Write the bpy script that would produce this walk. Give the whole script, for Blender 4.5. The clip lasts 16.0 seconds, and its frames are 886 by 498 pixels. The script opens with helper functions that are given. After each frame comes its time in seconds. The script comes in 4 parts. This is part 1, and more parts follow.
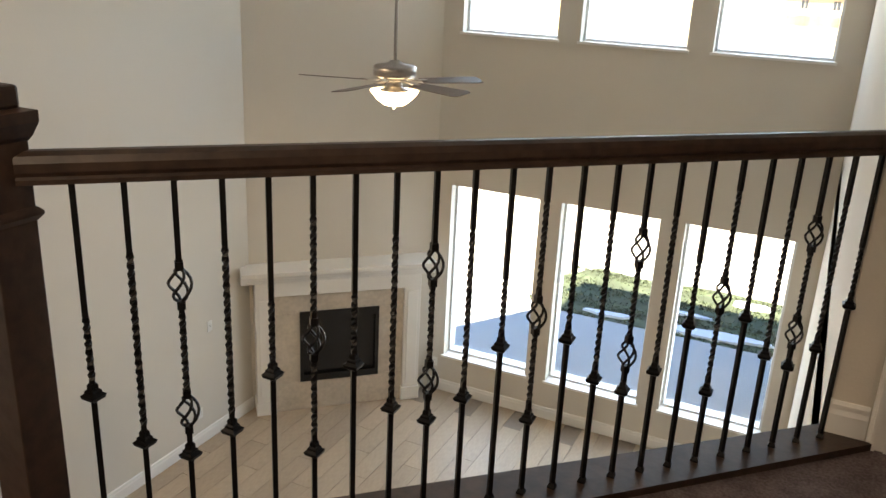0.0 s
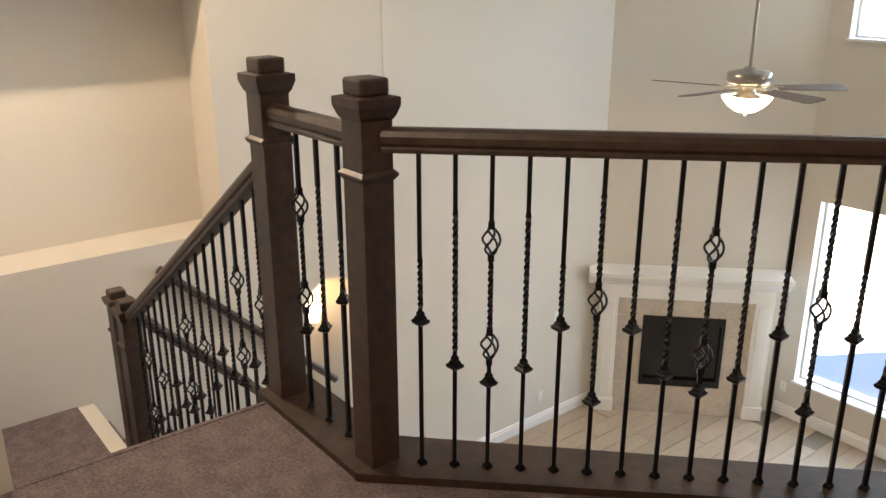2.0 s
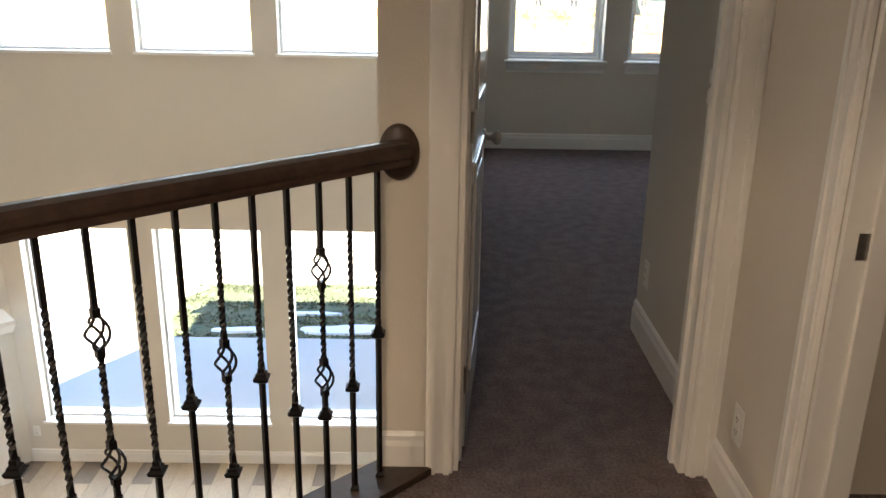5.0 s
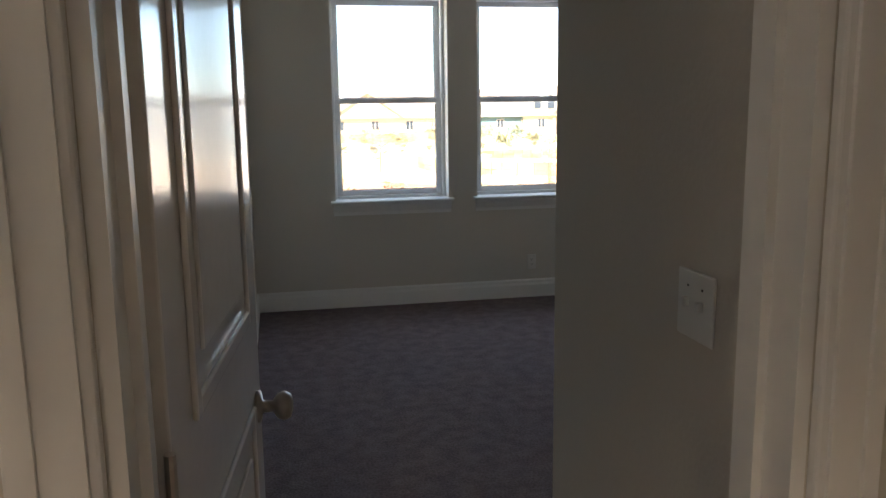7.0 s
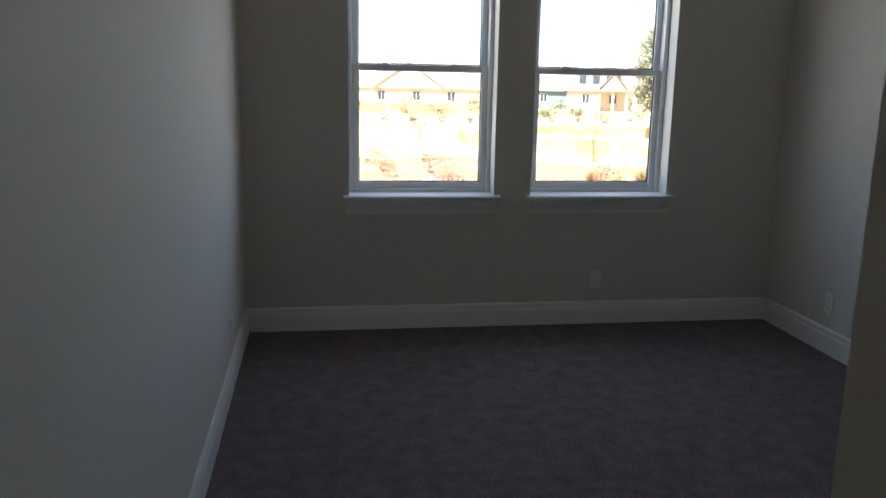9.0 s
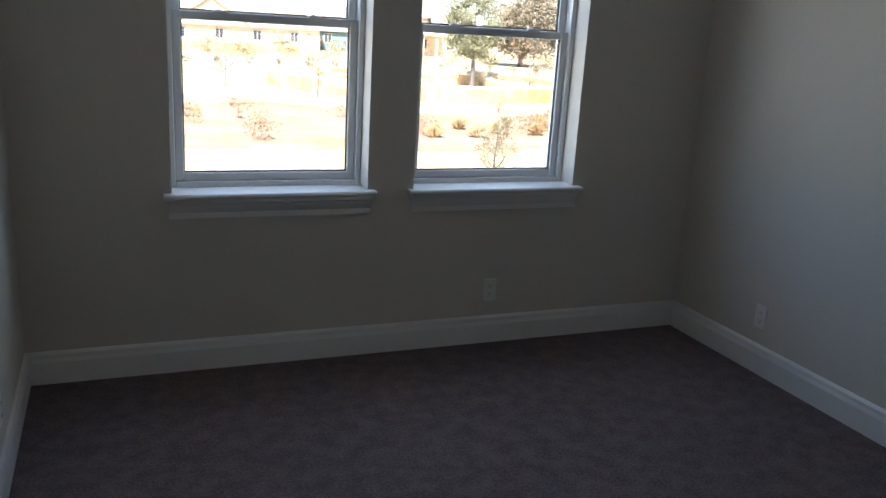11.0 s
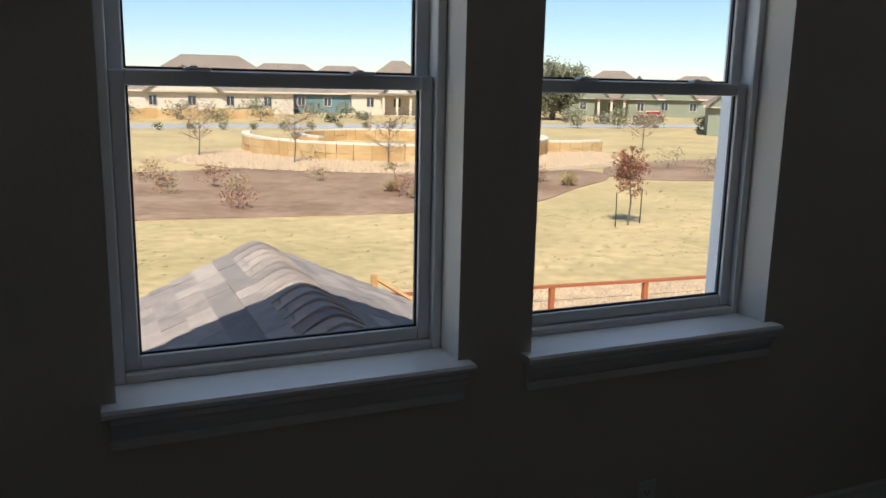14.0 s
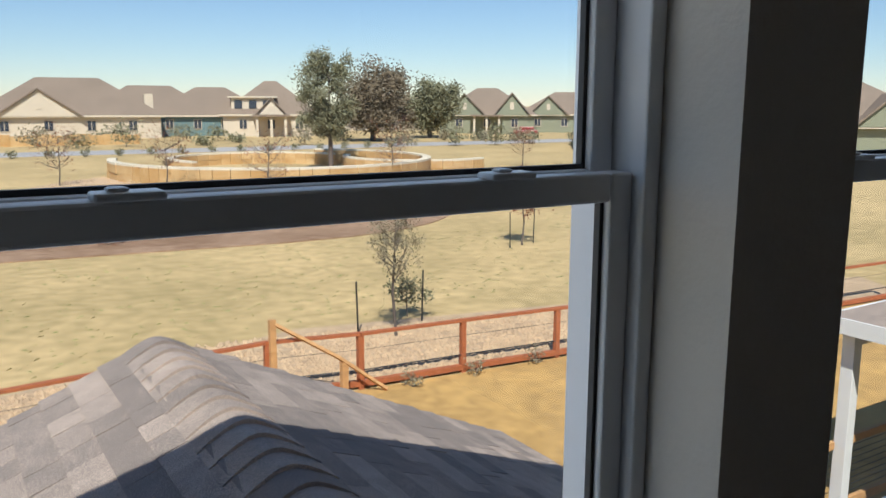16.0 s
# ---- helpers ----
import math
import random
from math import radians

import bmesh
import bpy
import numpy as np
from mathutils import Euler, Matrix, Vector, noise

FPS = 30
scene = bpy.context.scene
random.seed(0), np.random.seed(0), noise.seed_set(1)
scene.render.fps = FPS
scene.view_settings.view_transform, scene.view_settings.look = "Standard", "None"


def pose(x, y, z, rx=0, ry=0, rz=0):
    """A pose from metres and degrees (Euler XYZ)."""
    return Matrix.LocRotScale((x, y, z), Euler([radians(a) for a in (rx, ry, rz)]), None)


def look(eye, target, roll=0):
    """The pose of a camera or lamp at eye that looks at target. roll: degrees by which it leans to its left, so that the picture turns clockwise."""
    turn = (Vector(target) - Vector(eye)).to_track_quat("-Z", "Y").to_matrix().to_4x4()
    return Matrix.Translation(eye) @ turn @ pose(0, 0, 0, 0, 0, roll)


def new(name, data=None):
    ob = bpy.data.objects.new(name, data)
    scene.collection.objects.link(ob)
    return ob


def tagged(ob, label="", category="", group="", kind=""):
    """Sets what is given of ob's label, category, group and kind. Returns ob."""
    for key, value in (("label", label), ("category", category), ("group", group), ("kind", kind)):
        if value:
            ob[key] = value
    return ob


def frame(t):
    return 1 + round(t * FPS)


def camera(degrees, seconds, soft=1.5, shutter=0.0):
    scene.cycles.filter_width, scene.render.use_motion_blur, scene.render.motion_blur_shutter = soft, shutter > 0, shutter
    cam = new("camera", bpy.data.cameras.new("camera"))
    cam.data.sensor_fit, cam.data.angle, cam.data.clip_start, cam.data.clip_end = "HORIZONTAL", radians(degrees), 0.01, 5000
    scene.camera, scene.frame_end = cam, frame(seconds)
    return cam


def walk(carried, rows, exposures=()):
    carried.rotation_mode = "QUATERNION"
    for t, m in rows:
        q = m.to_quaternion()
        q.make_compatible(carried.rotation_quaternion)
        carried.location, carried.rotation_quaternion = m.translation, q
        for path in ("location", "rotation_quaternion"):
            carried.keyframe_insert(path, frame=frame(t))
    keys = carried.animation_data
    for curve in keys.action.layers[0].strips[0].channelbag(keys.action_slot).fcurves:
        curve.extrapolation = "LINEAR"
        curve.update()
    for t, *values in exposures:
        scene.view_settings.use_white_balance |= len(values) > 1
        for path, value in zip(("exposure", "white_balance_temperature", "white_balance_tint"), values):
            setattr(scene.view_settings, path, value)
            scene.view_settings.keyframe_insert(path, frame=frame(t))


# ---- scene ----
cam = camera(56.8, 16.0)
PATH = [
    (0, (0.073, -0.746, 1.427), (-0.725, 0.969, 0.777), 2.8),
    (0.5, (0.221, -0.856, 1.446), (-0.845, 0.714, 0.814), 2.5),
    (1, (0.373, -0.878, 1.439), (-0.929, 0.508, 0.819), 1.4),
    (1.5, (0.42, -0.896, 1.433), (-1.006, 0.349, 0.789), 0.7),
    (2, (0.432, -0.889, 1.441), (-1.055, 0.282, 0.795), -0.1),
    (2.5, (0.439, -0.855, 1.44), (-0.987, 0.392, 0.798), -0.3),
    (3, (0.425, -0.807, 1.44), (-0.808, 0.629, 0.793), -0.2),
    (3.5, (0.351, -0.772, 1.445), (-0.586, 0.869, 0.789), -0.5),
    (4, (0.306, -0.712, 1.442), (-0.217, 1.098, 0.772), -0.1),
    (4.5, (0.343, -0.511, 1.428), (0.189, 1.368, 0.76), 0.9),
    (5, (0.378, -0.214, 1.457), (0.4, 1.686, 0.832), 1.0),
    (7.5, (0.714, 1.567, 1.468), (1.119, 3.499, 1.145), -0.9),
    (8, (0.803, 1.858, 1.408), (1.091, 3.808, 1.069), 0.9),
    (10.5, (0.856, 3.518, 1.565), (1.309, 5.394, 1.041), 2.6),
    (11, (0.797, 3.709, 1.527), (1.532, 5.493, 1.0), 3.4),
    (11.5, (0.843, 3.876, 1.503), (1.646, 5.632, 0.981), 3.0),
    (12, (0.902, 4.116, 1.51), (1.736, 5.866, 1.02), 1.6),
    (12.5, (0.848, 4.383, 1.5), (1.737, 6.12, 1.059), 1.8),
    (13, (0.873, 4.65, 1.517), (1.744, 6.405, 1.115), 0.9),
    (13.5, (0.93, 5.005, 1.511), (1.747, 6.788, 1.118), 0.8),
    (14, (0.978, 5.332, 1.506), (1.768, 7.127, 1.112), 1.2),
    (14.5, (0.963, 5.675, 1.519), (1.818, 7.438, 1.116), 1.0),
    (15, (1.003, 6.012, 1.498), (1.926, 7.735, 1.078), -0.1),
    (15.5, (1.079, 6.359, 1.562), (2.031, 8.073, 1.17), -0.7),
    (16, (1.087, 6.606, 1.606), (2.138, 8.271, 1.258), 0.2),
]
EXPOSURES = [(0, 2.72, 6350, 9), (0.8, 2.95, 6400, 9), (1.5, 3.15, 6150, 10), (2.5, 3.2, 6200, 10), (3.5, 3.0, 6350, 9), (4, 2.95, 6250, 10), (4.5, 3.05, 6250, 10), (5, 3.35, 6350, 11), (7.5, 2.75, 5950, 11), (8.2, 2.6, 5900, 11), (10.3, 2.4, 5600, 11), (11.5, 2.65, 5600, 11),
             (12.5, 2.66, 5600, 11), (13, 1.5, 5500, 12), (13.5, 0.82, 5750, 12), (14, 0.72, 5750, 12), (15, 0.70, 5700, 12), (16, 0.42, 5700, 12)]
walk(cam, [(t, look(eye, target, roll)) for t, eye, target, roll in PATH], EXPOSURES)

# ---- light and exposure ----
world = bpy.data.worlds.new("world")
scene.world = world
world.use_nodes = True
wn = world.node_tree
sky = wn.nodes.new("ShaderNodeTexSky")
sky.sky_type, sky.sun_disc = "NISHITA", False
SUN_EL, SUN_AZ = radians(51), radians(212)      # clockwise from +y
sky.sun_elevation, sky.sun_rotation = SUN_EL, SUN_AZ
sky.air_density, sky.dust_density, sky.ozone_density = 1.0, 0.0, 2.6
wn.links.new(sky.outputs[0], wn.nodes["Background"].inputs[0])
wn.nodes["Background"].inputs[1].default_value = 0.082


def lamp(name, kind, m, power, colour, size=0.1, size_y=None, angle=None):
    data = bpy.data.lights.new(name, kind)
    data.energy, data.color = power, colour
    if kind == "AREA":
        data.shape, data.size, data.size_y = "RECTANGLE", size, size_y or size
    elif kind == "SUN":
        data.angle = angle
    else:
        data.shadow_soft_size = size
    ob = new(name, data)
    ob.matrix_world = m
    return ob


sun_from = Vector((math.sin(SUN_AZ) * math.cos(SUN_EL), math.cos(SUN_AZ) * math.cos(SUN_EL), math.sin(SUN_EL)))
lamp("sun", "SUN", look(sun_from * 50, (0, 0, 0)), 5.0, (1.0, 0.90, 0.74), angle=radians(0.5))

# ---- materials ----
MATS = {}


def mat(name, colour, rough=0.6, metal=0.0, grain=40.0, amount=0.12, bump=0.1, big=3.0, big_amount=0.1,
        stretch=(1, 1, 1), piece=0.0, colour2=None, emit=None, spec=0.5):
    """A procedural surface: base colour varied by fine grain, by broad wear and by piece, with relief."""
    if name in MATS:
        return MATS[name]
    m = bpy.data.materials.new(name)
    m.use_nodes = True
    nt = m.node_tree
    n, l = nt.nodes, nt.links
    b = n["Principled BSDF"]
    b.inputs["Roughness"].default_value, b.inputs["Metallic"].default_value = rough, metal
    b.inputs["Specular IOR Level"].default_value = spec
    co = n.new("ShaderNodeTexCoord")
    mp = n.new("ShaderNodeMapping")
    mp.inputs["Scale"].default_value = stretch
    l.new(co.outputs["Object"], mp.inputs[0])
    fine, broad = n.new("ShaderNodeTexNoise"), n.new("ShaderNodeTexNoise")
    fine.inputs["Scale"].default_value, fine.inputs["Detail"].default_value = grain, 4
    broad.inputs["Scale"].default_value, broad.inputs["Detail"].default_value = big, 3
    l.new(mp.outputs[0], fine.inputs[0])
    l.new(mp.outputs[0], broad.inputs[0])
    ramp = n.new("ShaderNodeMix")
    ramp.data_type = "RGBA"
    c2 = colour2 or [c * 0.55 for c in colour]
    ramp.inputs[6].default_value, ramp.inputs[7].default_value = (*colour, 1), (*c2, 1)
    s1, s2 = n.new("ShaderNodeMapRange"), n.new("ShaderNodeMapRange")
    for s, a in ((s1, amount), (s2, big_amount)):
        s.inputs[1].default_value, s.inputs[2].default_value, s.inputs[3].default_value, s.inputs[4].default_value = 0.35, 0.68, 0, a * 2
    l.new(fine.outputs[0], s1.inputs[0])
    l.new(broad.outputs[0], s2.inputs[0])
    add = n.new("ShaderNodeMath")
    l.new(s1.outputs[0], add.inputs[0])
    l.new(s2.outputs[0], add.inputs[1])
    last = add
    if piece:
        oi = n.new("ShaderNodeObjectInfo")
        mul = n.new("ShaderNodeMath")
        mul.operation, mul.inputs[1].default_value = "MULTIPLY", piece
        l.new(oi.outputs["Random"], mul.inputs[0])
        add2 = n.new("ShaderNodeMath")
        l.new(add.outputs[0], add2.inputs[0])
        l.new(mul.outputs[0], add2.inputs[1])
        last = add2
    last.use_clamp = True
    l.new(last.outputs[0], ramp.inputs[0])
    l.new(ramp.outputs[2], b.inputs["Base Color"])
    if bump:
        bp = n.new("ShaderNodeBump")
        bp.inputs["Strength"].default_value, bp.inputs["Distance"].default_value = bump, 0.01
        l.new(fine.outputs[0], bp.inputs["Height"])
        l.new(bp.outputs[0], b.inputs["Normal"])
    if emit:
        b.inputs["Emission Color"].default_value, b.inputs["Emission Strength"].default_value = (*emit[0], 1), emit[1]
    MATS[name] = m
    return m


def glass_mat():
    m = bpy.data.materials.new("window_glass")
    m.use_nodes = True
    n, l = m.node_tree.nodes, m.node_tree.links
    n.clear()
    out, mix = n.new("ShaderNodeOutputMaterial"), n.new("ShaderNodeMixShader")
    tr, gl = n.new("ShaderNodeBsdfTransparent"), n.new("ShaderNodeBsdfGlossy")
    tr.inputs[0].default_value = (0.93, 0.95, 0.95, 1)
    gl.inputs["Roughness"].default_value = 0.02
    mix.inputs[0].default_value = 0.05
    l.new(tr.outputs[0], mix.inputs[1])
    l.new(gl.outputs[0], mix.inputs[2])
    l.new(mix.outputs[0], out.inputs[0])
    return m


GLASS = glass_mat()
PAINT = mat("wall_paint", (0.64, 0.60, 0.53), 0.75, grain=90, amount=0.02, bump=0.12, big=1.2, big_amount=0.02)
TRIM = mat("white_trim_paint", (0.80, 0.79, 0.76), 0.35, grain=30, amount=0.02, bump=0.02, big_amount=0.03)
VINYL = mat("white_vinyl", (0.74, 0.75, 0.76), 0.4, grain=30, amount=0.02, bump=0.02, big_amount=0.03)
CEIL = mat("ceiling_paint", (0.78, 0.77, 0.74), 0.85, grain=120, amount=0.03, bump=0.3)
CARPET = mat("mauve_carpet", (0.235, 0.188, 0.188), 0.98, grain=95, amount=0.42, bump=0.9, big=13, big_amount=0.26, spec=0.1)
WOOD = mat("espresso_wood", (0.062, 0.036, 0.023), 0.42, grain=26, amount=0.3, bump=0.12, big=3, big_amount=0.15,
           stretch=(1, 1, 1), colour2=(0.022, 0.012, 0.008))
IRON = mat("black_iron", (0.012, 0.011, 0.011), 0.38, metal=0.6, grain=200, amount=0.2, bump=0.1)
PLANK = mat("oak_look_plank", (0.50, 0.41, 0.30), 0.42, grain=14, amount=0.2, bump=0.05, big=1.2, big_amount=0.15,
            stretch=(5, 1, 1), colour2=(0.34, 0.27, 0.20), piece=0.4)
GROUT = mat("plank_joint", (0.27, 0.23, 0.19), 0.8)
SURROUND = mat("cream_travertine", (0.60, 0.53, 0.44), 0.5, grain=25, amount=0.15, bump=0.05, big=5, big_amount=0.15)
FIREBLACK = mat("black_firebox", (0.008, 0.008, 0.009), 0.25, grain=60, amount=0.1, bump=0.02)
BRONZE = mat("brushed_nickel", (0.42, 0.39, 0.36), 0.3, metal=0.9, grain=80, amount=0.15, bump=0.03)
BLADE = mat("walnut_fan_blade", (0.16, 0.12, 0.10), 0.45, grain=18, amount=0.2, bump=0.04, stretch=(1, 8, 1))
SHADE = mat("glowing_glass_shade", (0.9, 0.85, 0.75), 0.3, emit=((1.0, 0.72, 0.38), 1.6), bump=0)
PLATE = mat("white_plastic", (0.76, 0.75, 0.71), 0.35, amount=0.01, bump=0, big_amount=0.02)
DARKSLOT = mat("dark_slot", (0.03, 0.03, 0.03), 0.6, bump=0)
DOORPAINT = mat("gloss_door_paint", (0.74, 0.72, 0.69), 0.14, grain=30, amount=0.02, bump=0.03, big_amount=0.03)
SHINGLE = mat("asphalt_shingle", (0.60, 0.475, 0.385), 0.95, grain=150, amount=0.35, bump=0.6, big=9, big_amount=0.12,
              colour2=(0.23, 0.19, 0.165), piece=0.62)
FARROOF = mat("far_shingle_roof", (0.27, 0.205, 0.15), 0.95, grain=3, amount=0.15, bump=0.1, big=0.4, big_amount=0.15)
CONCRETE = mat("patio_concrete", (0.56, 0.55, 0.53), 0.85, grain=30, amount=0.12, bump=0.1, big=0.8, big_amount=0.12)
SOD = mat("green_sod", (0.17, 0.20, 0.10), 0.95, grain=14, amount=0.45, bump=0.8, big=2.5, big_amount=0.45, stretch=(0.5, 2.5, 1), colour2=(0.075, 0.085, 0.045))
DRYGRASS = mat("dry_winter_lawn", (0.63, 0.45, 0.21), 0.97, grain=2.2, amount=0.36, bump=0.7, big=0.22, big_amount=0.26,
               colour2=(0.37, 0.275, 0.115))
LAWNGREEN = mat("olive_grass_clump", (0.30, 0.28, 0.11), 0.95, grain=6, amount=0.3, bump=0, big_amount=0.2, colour2=(0.22, 0.22, 0.08))
STRAW = mat("straw_covered_yard", (0.60, 0.365, 0.115), 0.97, grain=4, amount=0.36, bump=0.8, big=0.7, big_amount=0.28, colour2=(0.38, 0.23, 0.075))
MULCH = mat("brown_mulch", (0.40, 0.26, 0.16), 0.97, grain=2.6, amount=0.4, bump=0.8, big=0.3, big_amount=0.3, colour2=(0.22, 0.125, 0.065))
ROCK = mat("cream_river_rock", (0.58, 0.41, 0.24), 0.85, grain=8, amount=0.2, bump=0.1, big=2, big_amount=0.2, colour2=(0.30, 0.21, 0.13))
CAPSTONE = mat("cream_cap_stone", (0.80, 0.70, 0.52), 0.85, grain=6, amount=0.12, bump=0.2, big=1.0, big_amount=0.12)
LIME = mat("limestone_block", (0.70, 0.49, 0.24), 0.85, grain=6, amount=0.22, bump=0.4, big=1.0, big_amount=0.2, colour2=(0.50, 0.29, 0.10), piece=0.5)
ROAD = mat("pale_road", (0.42, 0.40, 0.38), 0.9, grain=1, amount=0.1, big=0.05, big_amount=0.1)
REDWOOD = mat("rust_stained_timber", (0.42, 0.13, 0.045), 0.8, grain=12, amount=0.2, bump=0.2, stretch=(1, 1, 0.3))
CEDAR = mat("fresh_cedar", (0.60, 0.33, 0.13), 0.8, grain=12, amount=0.2, bump=0.2)
BARK = mat("grey_bark", (0.16, 0.125, 0.10), 0.95, grain=20, amount=0.3, bump=0.5, stretch=(1, 1, 0.3))
LEAF = mat("olive_leaf", (0.30, 0.285, 0.16), 0.8, grain=3, amount=0.4, bump=0, big=0.8, big_amount=0.3, colour2=(0.16, 0.155, 0.085))
BROWNLEAF = mat("brown_olive_leaf", (0.27, 0.21, 0.13), 0.85, grain=3, amount=0.4, bump=0, big=0.8, big_amount=0.3, colour2=(0.14, 0.11, 0.07))
DRYLEAF = mat("pale_dry_leaf", (0.30, 0.26, 0.16), 0.85, grain=5, amount=0.3, bump=0, colour2=(0.16, 0.13, 0.08))
REDLEAF = mat("russet_leaf", (0.30, 0.12, 0.05), 0.85, grain=5, amount=0.3, bump=0, colour2=(0.16, 0.05, 0.025))
TUFT = mat("blond_bunch_grass", (0.50, 0.37, 0.18), 0.95, grain=20, amount=0.25, bump=0.3)
CREAM = mat("cream_siding", (0.66, 0.56, 0.42), 0.8, grain=2, amount=0.06, big=0.3, big_amount=0.06)
TEAL = mat("teal_siding", (0.15, 0.23, 0.24), 0.8, grain=2, amount=0.06)
GREEN = mat("sage_siding", (0.27, 0.28, 0.19), 0.8, grain=2, amount=0.06)
MAROON = mat("dark_red_brick", (0.16, 0.07, 0.05), 0.85, grain=4, amount=0.1)
FARGLASS = mat("dark_far_pane", (0.05, 0.06, 0.08), 0.15, bump=0)
# soil with sun glare put into its colour, so it reads white even in shade
SAND = mat("sun_bright_soil", (0.84, 0.74, 0.58), 0.95, grain=10, amount=0.1, bump=0.3, big=0.6, big_amount=0.1, colour2=(0.70, 0.60, 0.46))
SNOW = mat("old_snow", (0.86, 0.88, 0.92), 0.7, grain=20, amount=0.04, bump=0.3, big_amount=0.03)
WIRE = mat("dark_wire", (0.06, 0.06, 0.06), 0.5, metal=0.7, bump=0)
CARRED = mat("red_car_paint", (0.30, 0.02, 0.02), 0.3, bump=0)


# ---- building helpers ----
def mesh_of(bm, name, material, smooth=False):
    me = bpy.data.meshes.new(name)
    bm.to_mesh(me)
    bm.free()
    me.materials.append(material)
    if smooth:
        me.polygons.foreach_set("use_smooth", [True] * len(me.polygons))
    return me


def part(name, bm, material, parent=None, label="", smooth=False):
    ob = new(name, mesh_of(bm, name, material, smooth))
    if parent:
        ob.parent = parent
    return tagged(ob, label)


def thing(name, label, category, at=(0, 0, 0), rz=0, group="", kind=""):
    ob = new(name)
    ob.empty_display_size = 0.1
    ob.matrix_world = pose(*at, 0, 0, rz)
    return tagged(ob, label, category, group, kind)


def box(bm, x0, x1, y0, y1, z0, z1, bevel=0.0):
    vs = [bm.verts.new((x, y, z)) for z in (z0, z1) for y in (y0, y1) for x in (x0, x1)]
    fs = [bm.faces.new([vs[i] for i in q]) for q in
          ((0, 2, 3, 1), (4, 5, 7, 6), (0, 1, 5, 4), (2, 6, 7, 3), (1, 3, 7, 5), (0, 4, 6, 2))]
    if bevel:
        es = {e for f in fs for e in f.edges}
        bmesh.ops.bevel(bm, geom=list(es), offset=bevel, segments=2, affect="EDGES", profile=0.5)
    return bm


def boxes(*bs, bevel=0.0):
    bm = bmesh.new()
    for b in bs:
        box(bm, *b, bevel=bevel)
    return bm


def prism(points, z0, z1, bm=None):
    bm = bm or bmesh.new()
    lo, hi = [bm.verts.new((x, y, z0)) for x, y in points], [bm.verts.new((x, y, z1)) for x, y in points]
    bm.faces.new(lo[::-1])
    bm.faces.new(hi)
    for i in range(len(points)):
        j = (i + 1) % len(points)
        bm.faces.new((lo[i], lo[j], hi[j], hi[i]))
    bmesh.ops.recalc_face_normals(bm, faces=bm.faces)
    return bm


def sweep(profile, length, bm=None, m=Matrix()):
    """A profile of (y, z) points run along x from 0 to length, moved by m."""
    bm = bm or bmesh.new()
    a = [bm.verts.new(m @ Vector((0, y, z))) for y, z in profile]
    b = [bm.verts.new(m @ Vector((length, y, z))) for y, z in profile]
    for i in range(len(profile)):
        j = (i + 1) % len(profile)
        bm.faces.new((a[i], a[j], b[j], b[i]))
    bm.faces.new(a[::-1])
    bm.faces.new(b)
    bmesh.ops.recalc_face_normals(bm, faces=bm.faces)
    return bm


def lathe(profile, n=24, bm=None, at=(0, 0, 0)):
    bm = bm or bmesh.new()
    rings = []
    for r, z in profile:
        rings.append([bm.verts.new((at[0] + r * math.cos(2 * math.pi * k / n), at[1] + r * math.sin(2 * math.pi * k / n), at[2] + z)) for k in range(n)])
    for a, b in zip(rings, rings[1:]):
        for k in range(n):
            bm.faces.new((a[k], a[(k + 1) % n], b[(k + 1) % n], b[k]))
    bm.faces.new(rings[0][::-1])
    bm.faces.new(rings[-1])
    return bm


def tube(bm, pts, radii, n=6):
    """A tapered tube along points."""
    rings = []
    for i, p in enumerate(pts):
        p = Vector(p)
        d = (Vector(pts[min(i + 1, len(pts) - 1)]) - Vector(pts[max(i - 1, 0)])).normalized()
        u = d.cross(Vector((0.31, 0.95, 0.1))).normalized()
        v = d.cross(u)
        rings.append([bm.verts.new(p + radii[i] * (math.cos(2 * math.pi * k / n) * u + math.sin(2 * math.pi * k / n) * v)) for k in range(n)])
    for a, b in zip(rings, rings[1:]):
        for k in range(n):
            bm.faces.new((a[k], a[(k + 1) % n], b[(k + 1) % n], b[k]))
    bm.faces.new(rings[0][::-1])
    bm.faces.new(rings[-1])
    return bm


def structure(name, bm, material, label, category="wall"):
    return tagged(part(name, bm, material), label, category, kind="structure")


